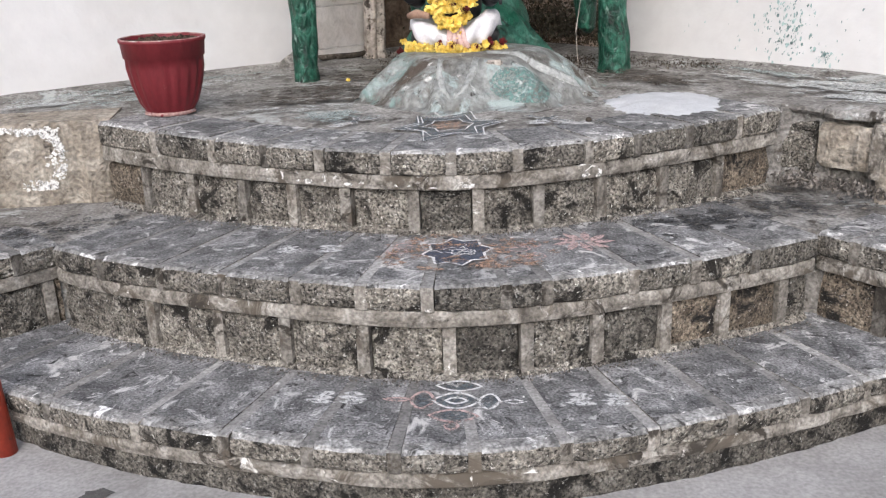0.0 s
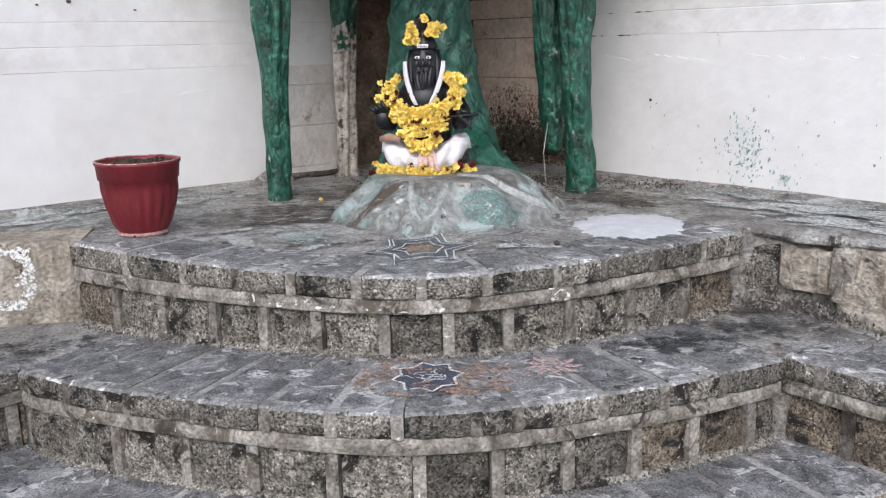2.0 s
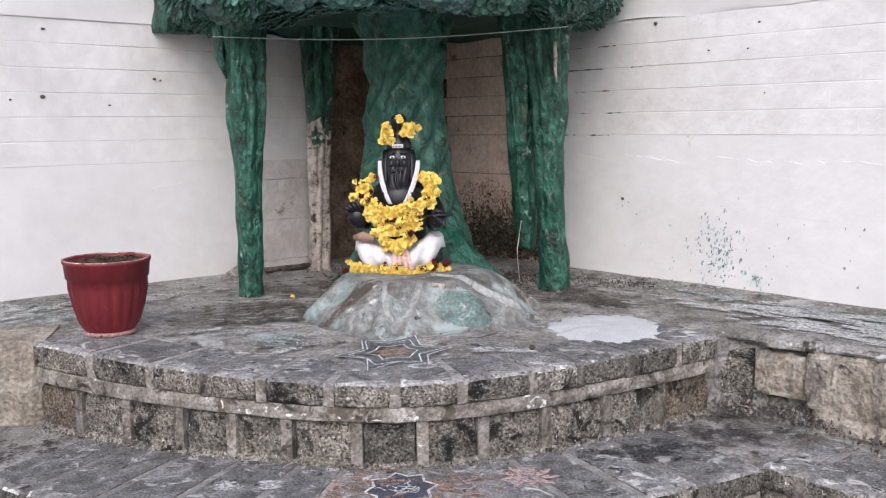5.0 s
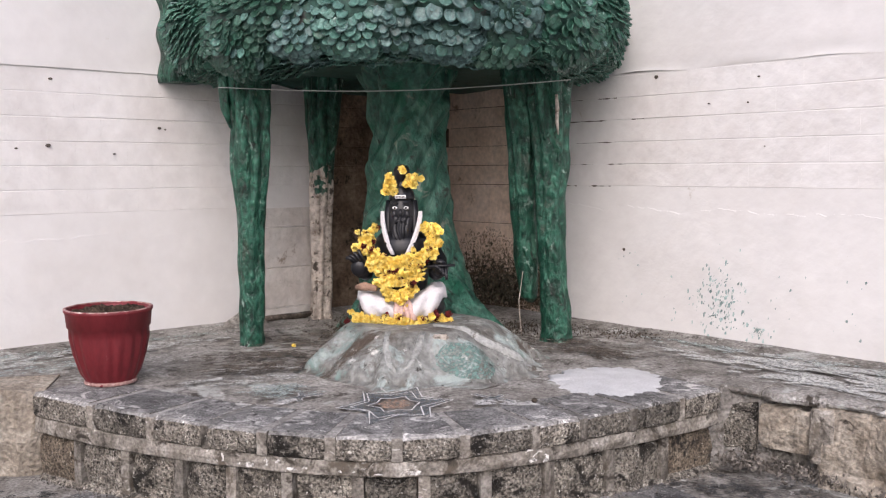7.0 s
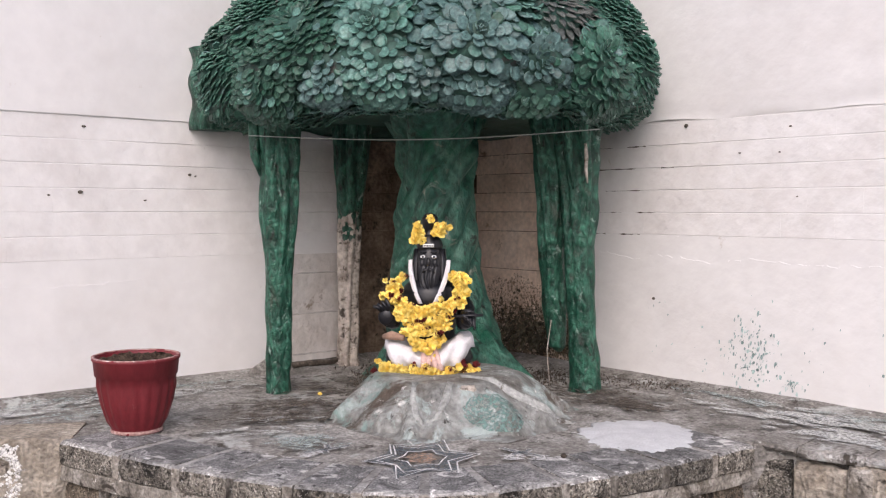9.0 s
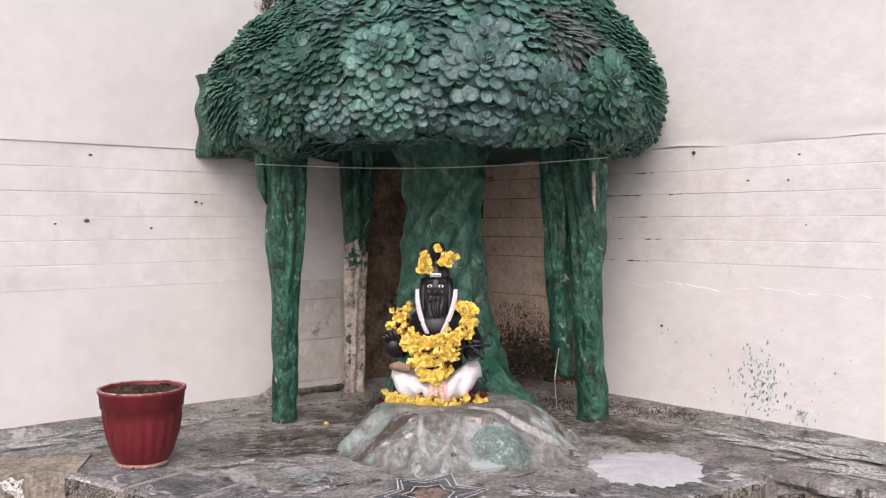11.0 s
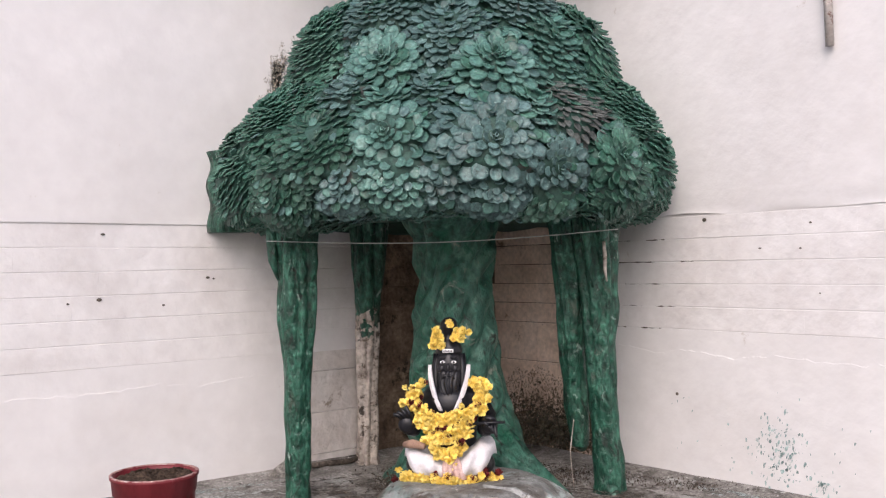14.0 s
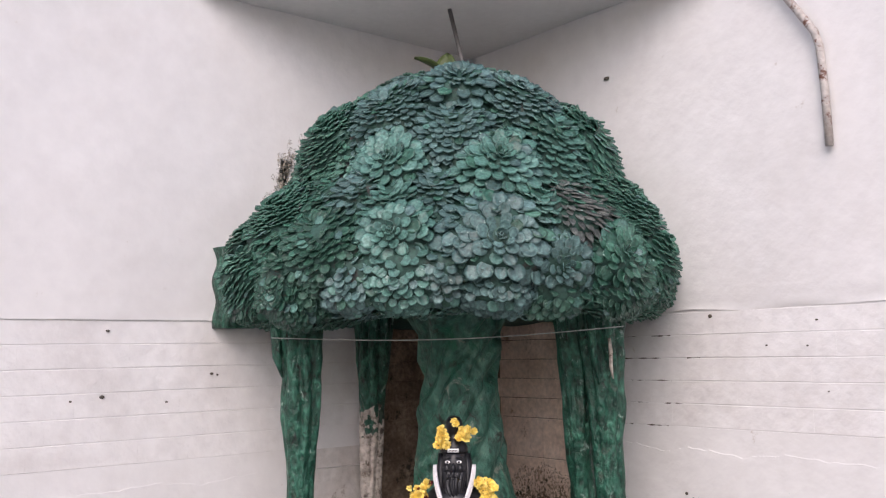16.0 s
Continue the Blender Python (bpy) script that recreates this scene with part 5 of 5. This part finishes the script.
ribbon(bm, [(0.115, 0.0, 0.001), (0.15, 0.012, 0.001), (0.18, 0.002, 0.001), (0.15, -0.01, 0.001)], 0.007, True)
part("white_line", bm, M_CHALKW, k)
bm = bmesh.new()
for o in (lens(0, -0.08, 0.062, 0.03, 20, 0.001), lens(0, -0.13, 0.016, 0.02, 12, 0.001), lens(-0.088, 0, 0.032, 0.046, 16, 0.001), lens(-0.15, 0.0, 0.04, 0.008, 12, 0.001)):
    ribbon(bm, o, 0.009, True)
part("pink_line", bm, M_CHALKP, k)


def footprints(x, y, z, label, rot=0.0):
    f = chalk("chalk_marks", (x, y, sag(x, z - 0.003) + 0.003), label)
    bm = bmesh.new()
    for i in range(3):
        patch(bm, lens(rc.uniform(-0.006, 0.006), (i - 1) * 0.022, rc.uniform(0.03, 0.045), 0.012, 14, 0, rot + rc.uniform(-0.2, 0.2)))
    part("mark", bm, M_CHALKF, f, "", False)


for x in (-0.08, 0.003, 0.593, 0.68):
    footprints(x, 2.045 + 0.08 * max(0, x - 0.28), T1 + 0.003, "pair of worn white chalk marks on the lowest tread")
# middle tread: a dark star on an orange ground
k = chalk("chalk_drawing", (0.247, 2.42, T2 + 0.003), "dark blue chalk star with white outline on an orange ground")
bm = bmesh.new()
for q in range(90):
    a, r = rc.uniform(0, 6.28), rc.uniform(0.06, 0.21)
    patch(bm, star(4, rc.uniform(0.010, 0.03), rc.uniform(0.006, 0.02), a, 1.3, 0.9, 1.25 * r * math.cos(a) + 0.02, 0.75 * r * math.sin(a), 0.00004 * q, 0.4, rc))
part("orange_ground", bm, M_CHALKO, k, "worn orange chalk", False)["kind"] = "stuff"
bm = bmesh.new()
patch(bm, star(8, 0.100, 0.076, 0.25, 1.0, 1.2, 0, 0, 0.001))
part("star", bm, M_CHALKB, k, "", False)
bm = bmesh.new()
ribbon(bm, star(8, 0.102, 0.078, 0.25, 1.0, 1.2, 0, 0, 0.002), 0.009, True)
for i in range(16):
    a = rc.uniform(0, 6.28)
    p = Vector((rc.uniform(-0.04, 0.04), rc.uniform(-0.045, 0.045), 0.002))
    ribbon(bm, [p, p + Vector((0.03 * math.cos(a), 0.03 * math.sin(a), 0)), p + Vector((0.04 * math.cos(a + 0.4), 0.04 * math.sin(a + 0.4), 0))], 0.004)
part("white_line", bm, M_CHALKW, k)
for sg, x0, y0 in ((-1, -0.15, 0.03), (-1, -0.165, -0.01), (1, 0.17, 0.015), (1, 0.215, -0.05), (1, 0.20, 0.05)):
    bm = bmesh.new()
    ribbon(bm, [(x0 + sg * 0.045 * math.sin(q * 0.8) * (1 - q / 12), y0 + 0.035 * math.cos(q * 0.8) * (1 - q / 12), 0.005) for q in range(10)], 0.005)
    part("outer_curl", bm, M_CHALKP, k, "pale curled chalk lines")
k = chalk("chalk_drawing", (0.604, 2.53, sag(0.604, T2) + 0.003), "faded pink chalk flower on the middle tread")
bm = bmesh.new()
for i in range(9):
    a = 2 * math.pi * i / 9
    patch(bm, lens(0.055 * math.cos(a), 0.05 * math.sin(a), 0.042, 0.014, 14, 0, a + 0.2))
part("petal", bm, M_CHALKP, k, "", False)
for x in (-0.255, -0.13):
    footprints(x, 2.445, T2 + 0.003, "worn white chalk streaks beside a dark joint", 0.1)
# platform: a large star drawn in blue and white
k = chalk("chalk_drawing", (0.178, 2.95, TOP + 0.0035), "large blue and white chalk star with an orange centre")
bm = bmesh.new()
patch(bm, star(6, 0.06, 0.05, 0, 1.0, 1.2))
part("orange_centre", bm, M_CHALKO, k, "", False)
bm = bmesh.new()
ring_out, ring_in = star(6, 0.20, 0.12, 0.25, 0.95, 1.2, 0, 0, 0.0003, 0.12, rc), star(6, 0.085, 0.066, 0.25, 0.95, 1.2, 0, 0, 0.0003)
vo, vi = [bm.verts.new(p) for p in ring_out], [bm.verts.new(p) for p in ring_in]
for a in range(12):
    bm.faces.new((vo[a], vo[(a + 1) % 12], vi[(a + 1) % 12], vi[a]))
part("blue_ground", bm, M_FADED, k, "faded grey-blue chalk", False)
bm = bmesh.new()
for r0, r1 in ((0.20, 0.12), (0.165, 0.10), (0.088, 0.068)):
    ribbon(bm, star(6, r0, r1, 0.25, 0.95, 1.2, 0, 0, 0.0006, 0.1, rc), 0.0055, True)
part("white_line", bm, M_CHALKW, k, "", False)
for x in (-0.193, 0.476, 0.559):
    footprints(x, 2.955 + 0.04 * max(0, x), TOP + 0.006, "worn white chalk streaks on the platform edge", 0.2)

for x, y, turn in ((-0.15, 3.02, 0.5), (0.50, 3.03, -0.5)):
    k = chalk("chalk_cross", (x, y, TOP + 0.0075), "faded grey-blue chalk cross with pale edges")
    for mat, w, dz in ((M_CHALKF, 0.024, 0.0), (M_FADED, 0.015, 0.0005)):
        for r in (turn, turn + 1.2):
            bm = bmesh.new()
            d = Vector((math.cos(r), 1.3 * math.sin(r), 0)) * (0.085 if r == turn else 0.045)
            ribbon(bm, [Vector((0, 0, dz)) + d * v + Vector((0.006 * math.sin(5 * v), 0, 0)) for v in (-1, -0.5, 0, 0.5, 1)], w)
            part("stroke", bm, mat, k, "", False)


# ---- litter, flecks and small things ----
def litter(name, spots, mat, label, n, size, seed):
    rl = random.Random(seed)
    bm = bmesh.new()
    for k in range(n):
        (x, y, z), sx, sy, sz = rl.choice(spots)
        p = Vector((x + rl.gauss(0, sx), y + rl.gauss(0, sy), z + abs(rl.gauss(0, sz))))
        for nrm in (WR, WL):
            d = (p - CORNER).dot(nrm)
            if d < 0.01:
                p = p + nrm * (0.01 - d)
        r = size * rl.uniform(0.5, 1.5)
        m = Matrix.Translation(p) @ Euler((rl.uniform(0, 6), rl.uniform(0, 6), rl.uniform(0, 6))).to_matrix().to_4x4()
        v = [bm.verts.new(m @ Vector(q)) for q in ((-r, 0, 0), (0, -r * 0.5, 0.1 * r), (r, 0, 0.2 * r), (0, r * 0.5, 0.1 * r), (0, 0, -0.4 * r))]
        for f in ((0, 1, 4), (1, 2, 4), (2, 3, 4), (3, 0, 4), (0, 3, 2, 1)):
            bm.faces.new([v[i] for i in f])
    return mesh_thing(name, bm, mat, (0, 0, 0), label, "litter", "stuff", False)


Z = TOP + 0.002
litter("rubble", [((1.45, 3.14, T2), 0.06, 0.05, 0.012), ((1.58, 3.04, T2), 0.06, 0.05, 0.012), ((1.36, 3.18, T2), 0.04, 0.03, 0.02), ((1.75, 2.86, T2 - 0.01), 0.10, 0.09, 0.010)], M_MUDDY, "crumbs of broken mortar at the foot of the terrace wall", 700, 0.010, 12)
litter("leaf_litter", [((1.0, 4.50, Z), 0.13, 0.10, 0.006), ((0.75, 4.55, Z), 0.12, 0.1, 0.006), ((0.55, 4.45, Z), 0.15, 0.15, 0.006), ((-0.15, 4.2, Z + 0.01), 0.06, 0.07, 0.035), ((1.25, 4.28, Z + 0.003), 0.12, 0.06, 0.006)], M_DIRT,
       "dry dark leaf litter and crumbs along the wall", 2600, 0.0065, 1)
for level, c in ((T2, NOSE[0]), (T1, NOSE[1])):
    foot = [c.at(v * c.length, -0.008) for v in np.linspace(0.02, 0.98, 40)]
    litter("grit", [((q.x, q.y, sag(q.x, level)), 0.03, 0.009, 0.003) for q in foot], M_MUDDY, "dark grit and dust along the foot of a step", 700, 0.0045, 21)
litter("moss", [((0.50, 5.02, 0.72), 0.10, 0.10, 0.10), ((0.62, 4.9, 0.70), 0.10, 0.08, 0.08), ((-0.1, 5.15, 0.7), 0.08, 0.06, 0.06)], M_MOSS, "dark dry moss clinging to the corner wall", 1500, 0.011, 2)


def heap(name, x, y, rx, ry, h, mat, label, seed, rot=0.0):
    bm = bmesh.new()
    rings = []
    for j in range(9):
        t = j / 8
        rings.append([((rx * (1 - t) * (1 + 0.3 * noise.noise(Vector((math.cos(a) * 1.7, math.sin(a) * 1.7, seed)))) + 0.002) * math.cos(a), (ry * (1 - t) * (1 + 0.3 * noise.noise(Vector((math.cos(a) * 1.7, math.sin(a) * 1.7, seed + 3)))) + 0.002) * math.sin(a),
                       h * t * (1.3 - 0.3 * t) + 0.010 * noise.noise(Vector((math.cos(a) * 3 * (1 - t), math.sin(a) * 3 * (1 - t), seed))) - 0.008) for a in np.linspace(0, 2 * math.pi, 41)[:-1]])
    loft(bm, rings)
    ob = mesh_thing(name, bm, mat, (x, y, TOP), label, "dirt heap")
    ob.rotation_euler = (0, 0, radians(rot))


heap("dirt_heap", -0.70, 4.47, 0.15, 0.07, 0.11, M_CEMENT, "heap of grey dirt against the wall", 1, 45)
heap("dirt_heap", -0.58, 4.6, 0.13, 0.06, 0.05, M_CEMENT, "heap of grey dirt against the wall", 5, 45)
heap("dirt_heap", -0.13, 4.16, 0.10, 0.09, 0.06, M_DIRT, "dark heap of soil beside the trunk", 8)
bm = bmesh.new()
tube(bm, [(-0.64, 4.50, TOP + 0.035), (-0.55, 4.60, TOP + 0.03), (-0.45, 4.66, TOP + 0.03), (-0.40, 4.72, TOP + 0.045)], [0.014, 0.016, 0.014, 0.01], 8, 0.3)
mesh_thing("dead_branch", bm, M_DIRT, (0, 0, 0), "dark dead branch lying at the wall foot", "branch")
bm = bmesh.new()
tube(bm, [(0.645, 4.20, 0.93), (0.625, 4.16, 0.80), (0.632, 4.15, 0.70), (0.64, 4.13, TOP + 0.01)], 0.0022, 6)
mesh_thing("dangling_root", bm, M_GREYBARK, (0, 0, 0), "thin pale root dangling to the floor", "root")
bm = bmesh.new()
ball(bm, (0, 0, 0.008), 0.010, 0.009, 0.009, 12, 8)
mesh_thing("fallen_fruit", bm, M_DIRT, (0.637, 2.995, TOP), "small dark fruit lying on the platform edge", "fruit")
petal = piece("fallen_flower", FLOWERS[0], None, pose(-0.36, 3.93, TOP + 0.008, 40, 10, 0) @ Matrix.Diagonal((0.5, 0.5, 0.6, 1)))
tagged(petal, "single yellow marigold lying on the floor", "flower")

# brown stain low on the bare wall, and pale lime stains on the platform along the walls
rs = random.Random(6)
for mat, zt, y in ((M_STAIN, 0.84, -0.0052), (M_WASH, 0.93, -0.0046), (M_THIN, 1.04, -0.004)):
    bm = bmesh.new()
    top = [(0.24 + 0.66 * i / 48, zt + 0.07 * noise.noise(Vector((i * 0.2, zt * 9, 1))) + rs.uniform(-0.02, 0.02)) for i in range(49)]
    for (x0, z0), (x1, z1) in zip(top, top[1:]):
        bm.faces.new([bm.verts.new(q) for q in ((x0, y, 0.60), (x1, y, 0.60), (x1, y, z1), (x0, y, z0))])
    part("damp_stain", bm, mat, wall_right, "dark brown damp stain", False)
for row, spans in enumerate((((0.93, 1.12), (1.2, 1.33)), ((0.95, 1.22), (1.3, 1.42)), ((0.90, 1.05), (1.12, 1.36)), ((0.98, 1.3), (1.45, 1.52)), ((1.05, 1.16), (1.25, 1.36)))):
    for x0, x1 in spans:                  # open joints between the courses
        bm = bmesh.new()
        n = int((x1 - x0) / 0.006)
        rows = []
        for i in range(n + 1):
            x = x0 + (x1 - x0) * i / n
            h = 0.0042 * max(0.06, noise.noise(Vector((x * 28, row * 3.7, 0))) + 0.35)
            z = BRICK0 + row * COURSE - 0.0015 + 0.0012 * noise.noise(Vector((x * 9, row, 5)))
            rows.append((bm.verts.new((x, -0.0035, z - h)), bm.verts.new((x, -0.0035, z + h))))
        for (a, b), (d, e) in zip(rows, rows[1:]):
            bm.faces.new((a, d, e, b))
        part("open_joint", bm, M_CHIP, wall_right, "", False)

def blots(name, label, mat, spots, n, z, seed):
    """Thin flat stains scattered in long patches over the platform."""
    rb = random.Random(seed)
    ob = thing(name, (0, 0, z), label, "stain")
    bm = bmesh.new()
    for x, y, rx, ry, rot in spots:
        for k in range(n):
            m = Matrix.Translation((x, y, 0.00001 * k)) @ Matrix.Rotation(rot, 4, "Z") @ Matrix.Translation((rx * rb.gauss(0, 0.55), ry * rb.gauss(0, 0.55), 0)) @ Matrix.Rotation(rb.gauss(0, 0.4), 4, "Z")
            m.translation.z += sag(m.translation.x, z) - z
            w = rb.uniform(0.008, 0.045)
            h = w * rb.uniform(0.25, 0.7)
            bm.faces.new([bm.verts.new(m @ Vector((w * q * math.cos(b), h * q * math.sin(b), 0))) for b, q in ((2 * math.pi * i / 12, rb.uniform(0.45, 1.15)) for i in range(12))])
    part("blot", bm, mat, ob, "", False)["kind"] = "stuff"


blots("mud_stain", "dark dry mud film round the stems and the tree foot", M_MUD, ((-0.35, 4.15, 0.30, 0.20, 0.2), (0.75, 4.05, 0.34, 0.20, -0.2), (-0.45, 3.72, 0.25, 0.16, 0.5), (0.95, 3.85, 0.20, 0.12, -0.6), (-0.40, 3.50, 0.22, 0.10, 0.4)), 150, TOP + 0.0075, 31)
blots("teal_stain", "pale teal paint wash on the floor along the walls", M_TEALW, ((-1.45, 3.70, 0.42, 0.10, 0.785), (-0.95, 4.20, 0.28, 0.07, 0.785), (-1.15, 3.55, 0.28, 0.08, 0.785), (1.45, 3.98, 0.36, 0.07, -0.785), (1.95, 3.46, 0.40, 0.10, -0.785), (-0.25, 3.12, 0.10, 0.08, 0.3)), 90, TOP + 0.0095, 32)
blots("algae_stain", "black dry algae film on the terrace beside the broken wall", M_ALGAE, ((1.30, 3.00, 0.26, 0.12, -0.3), (1.0, 2.80, 0.20, 0.09, 0.4), (-1.15, 2.75, 0.26, 0.10, 0.6), (-1.45, 2.55, 0.26, 0.12, 0.785)), 85, T2 + 0.004, 33)
lime = thing("lime_stain", (0, 0, TOP + 0.007), "pale lime wash stains on the cement platform along the walls", "stain")
bm = bmesh.new()
for x, y, rx, ry, rot in ((-1.35, 3.62, 0.36, 0.09, 0.75), (-1.05, 3.86, 0.24, 0.06, 0.8), (-0.82, 4.05, 0.15, 0.05, 0.8), (1.55, 3.66, 0.36, 0.13, -0.75), (1.98, 3.20, 0.50, 0.20, -0.75), (1.62, 3.36, 0.30, 0.10, -0.6), (2.05, 2.85, 0.35, 0.12, -0.75), (1.75, 3.55, 0.42, 0.12, -0.785), (2.3, 2.95, 0.40, 0.14, -0.785), (-0.45, 3.25, 0.24, 0.05, 0.35), (-0.42, 3.45, 0.22, 0.04, 0.3)):
    for k in range(22):
        a, f = rs.uniform(0, 6.28), math.sqrt(rs.random())
        m = Matrix.Translation((x, y, 0.0001 * k)) @ Matrix.Rotation(rot, 4, "Z") @ Matrix.Translation((rx * f * math.cos(a), 1.3 * ry * f * math.sin(a), 0)) @ Matrix.Rotation(rs.gauss(0, 0.25), 4, "Z")
        w, h = rx * rs.uniform(0.10, 0.38), ry * rs.uniform(0.06, 0.24)
        bm.faces.new([bm.verts.new(m @ Vector((w * q * math.cos(b), h * q * math.sin(b), 0))) for b, q in ((2 * math.pi * i / 18, rs.uniform(0.65, 1.1)) for i in range(18))])
part("lime_streak", bm, M_LIME, lime, "", False)["kind"] = "stuff"

# flecks of old teal paint on the right-hand wall
rf = random.Random(4)
bm = bmesh.new()
for k in range(300):
    if rf.random() < 0.72:
        x, z = rf.gauss(1.93, 0.065), 0.80 + rf.gauss(0, 0.075)
    elif rf.random() < 0.6:
        x, z = rf.gauss(2.12, 0.02), 0.70 + rf.gauss(0, 0.02)
    else:
        x, z = rf.uniform(1.3, 2.6), rf.uniform(0.68, 1.0)
    r, wx, wz = rf.uniform(0.001, 0.0070), rf.uniform(0.5, 1.3), rf.uniform(0.8, 2.0)
    ring = [bm.verts.new((x + r * wx * f * math.cos(a), -0.0085, z + r * wz * f * math.sin(a) + 0.4 * r * math.cos(a))) for a, f in ((2 * math.pi * i / 6, rf.uniform(0.4, 1.3)) for i in range(6))]
    bm.faces.new(ring)
part("paint_flecks", bm, M_FLECK, wall_right, "flecks of old teal paint", False)["kind"] = "stuff"


def chip(w, f, p, r):
    """A chip or nail hole with a raised rim on a wall."""
    q = f.inverted() @ Vector(p)
    bm = bmesh.new()
    ball(bm, (q.x, -0.004 if p[2] < LEDGE else -0.016, q.z), r * rf.uniform(0.9, 1.6), 0.004, r * rf.uniform(0.6, 1.0), 8, 6)
    part("chip", bm, M_CHIP, w)


for p, r in (((-1.404, 3.902, 1.504), 0.009), ((-1.392, 3.917, 1.789), 0.007), ((-1.049, 4.268, 1.591), 0.006), ((-1.03, 4.29, 1.585), 0.006), ((-1.5, 3.81, 1.49), 0.005), ((-1.2, 4.11, 1.47), 0.005)):
    chip(wall_left, FL, p, r)
for p, r in (((1.265, 4.335, 1.814), 0.009), ((1.625, 3.970, 1.779), 0.006), ((1.456, 4.134, 1.678), 0.005), ((1.590, 4.002, 1.674), 0.005), ((1.643, 3.94, 1.487), 0.004), ((0.876, 4.714, 3.05), 0.012), ((1.14, 4.45, 1.01), 0.008)):
    chip(wall_right, FR, p, r)

# a weed growing out of the top of the crown
weed = thing("weed", (0.07, 4.46, 2.985), "dull green weed with broad leaves on top of the crown", "plant")
bm = bmesh.new()
tube(bm, [(0, 0, -0.02), (0.0, 0, 0.05)], 0.006, 8)
part("stalk", bm, M_PLANT, weed)
for ang, tilt, l in ((195, 26, 0.19), (350, 14, 0.14), (80, 78, 0.13), (160, 40, 0.15), (30, 30, 0.13)):
    bm = bmesh.new()
    rows = []
    for j in range(8):
        t = j / 7
        w = 0.050 * math.sin(math.pi * min(1, 0.08 + 0.92 * t)) ** 0.8
        rows.append([(l * t, a * w, 0.06 * t * (1.2 - t) + 0.012 * a * a) for a in (-1, -0.5, 0, 0.5, 1)] + [(l * t, a * w * 0.95, 0.06 * t * (1.2 - t) + 0.012 * a * a - 0.003) for a in (1, 0.5, 0, -0.5, -1)])
    loft(bm, rows)
    lf = part("leaf", bm, M_PLANT, weed)
    lf.matrix_basis = pose(0, 0, 0.03, 0, -tilt, ang)

# mould on the wall beside the crown
bm = bmesh.new()
rm = random.Random(21)
for i in range(60):
    z = 2.56 + rm.gauss(0, 0.09)
    x = 1.285 - 0.45 * (z - 2.62) + rm.gauss(0, 0.025)
    r = rm.uniform(0.010, 0.035)
    bm.faces.new([bm.verts.new((x + r * f * math.cos(a), -0.0135 - 0.0001 * i, z + 1.5 * r * f * math.sin(a))) for a, f in ((2 * math.pi * q / 9, rm.uniform(0.5, 1.2)) for q in range(9))])
part("mould", bm, M_MOULD, wall_left, "olive brown mould stain", False)["kind"] = "stuff"

# damp spots on the yard
for x, y, r in ((-0.64, 1.86, 0.05), (-0.66, 1.74, 0.045), (-0.55, 1.75, 0.03), (-0.80, 1.72, 0.035)):
    bm = bmesh.new()
    bm.faces.new([bm.verts.new((r * f * math.cos(a), 0.6 * r * f * math.sin(a), 0)) for a, f in ((2 * math.pi * q / 12, rm.uniform(0.6, 1.15)) for q in range(12))])
    mesh_thing("damp_spot", bm, M_DAMP, (x, y, sag(x, YARD) + 0.006), "dark damp spot on the concrete yard", "stain", "structure", False)

# worn white paint marks along the band of the top step
c = NOSE[0]
top_step = steps.children[0]
for x, w, h, dz in ((-0.375, 0.022, 0.040, 0), (-0.335, 0.030, 0.036, 0), (-0.272, 0.016, 0.034, 0), (-0.235, 0.03, 0.02, -0.01), (-0.18, 0.012, 0.035, 0), (-0.14, 0.02, 0.03, 0), (-0.10, 0.03, 0.012, -0.01),
                    (0.07, 0.05, 0.012, -0.008), (0.17, 0.07, 0.010, -0.012), (0.27, 0.04, 0.016, -0.01), (0.62, 0.05, 0.05, 0.005), (0.66, 0.03, 0.03, -0.01)):
    s0 = s_of(c, [x])[0]
    bm = bmesh.new()
    z = TOP - 0.098 + dz
    rows = []
    for k in range(6):
        q = c.at(s0 + w * (k / 5 - 0.5), 0.0065)
        arc = math.sin(math.pi * (k + 0.6) / 6.2) ** 0.6
        rows.append((bm.verts.new((q.x, q.y, z - h / 2 * arc * rm.uniform(0.6, 1.1))), bm.verts.new((q.x, q.y, z + h / 2 * arc * rm.uniform(0.6, 1.1)))))
    for (a, b), (d, e) in zip(rows, rows[1:]):
        bm.faces.new((a, d, e, b))
    part("paint_mark", bm, M_MARK, top_step, "", False)
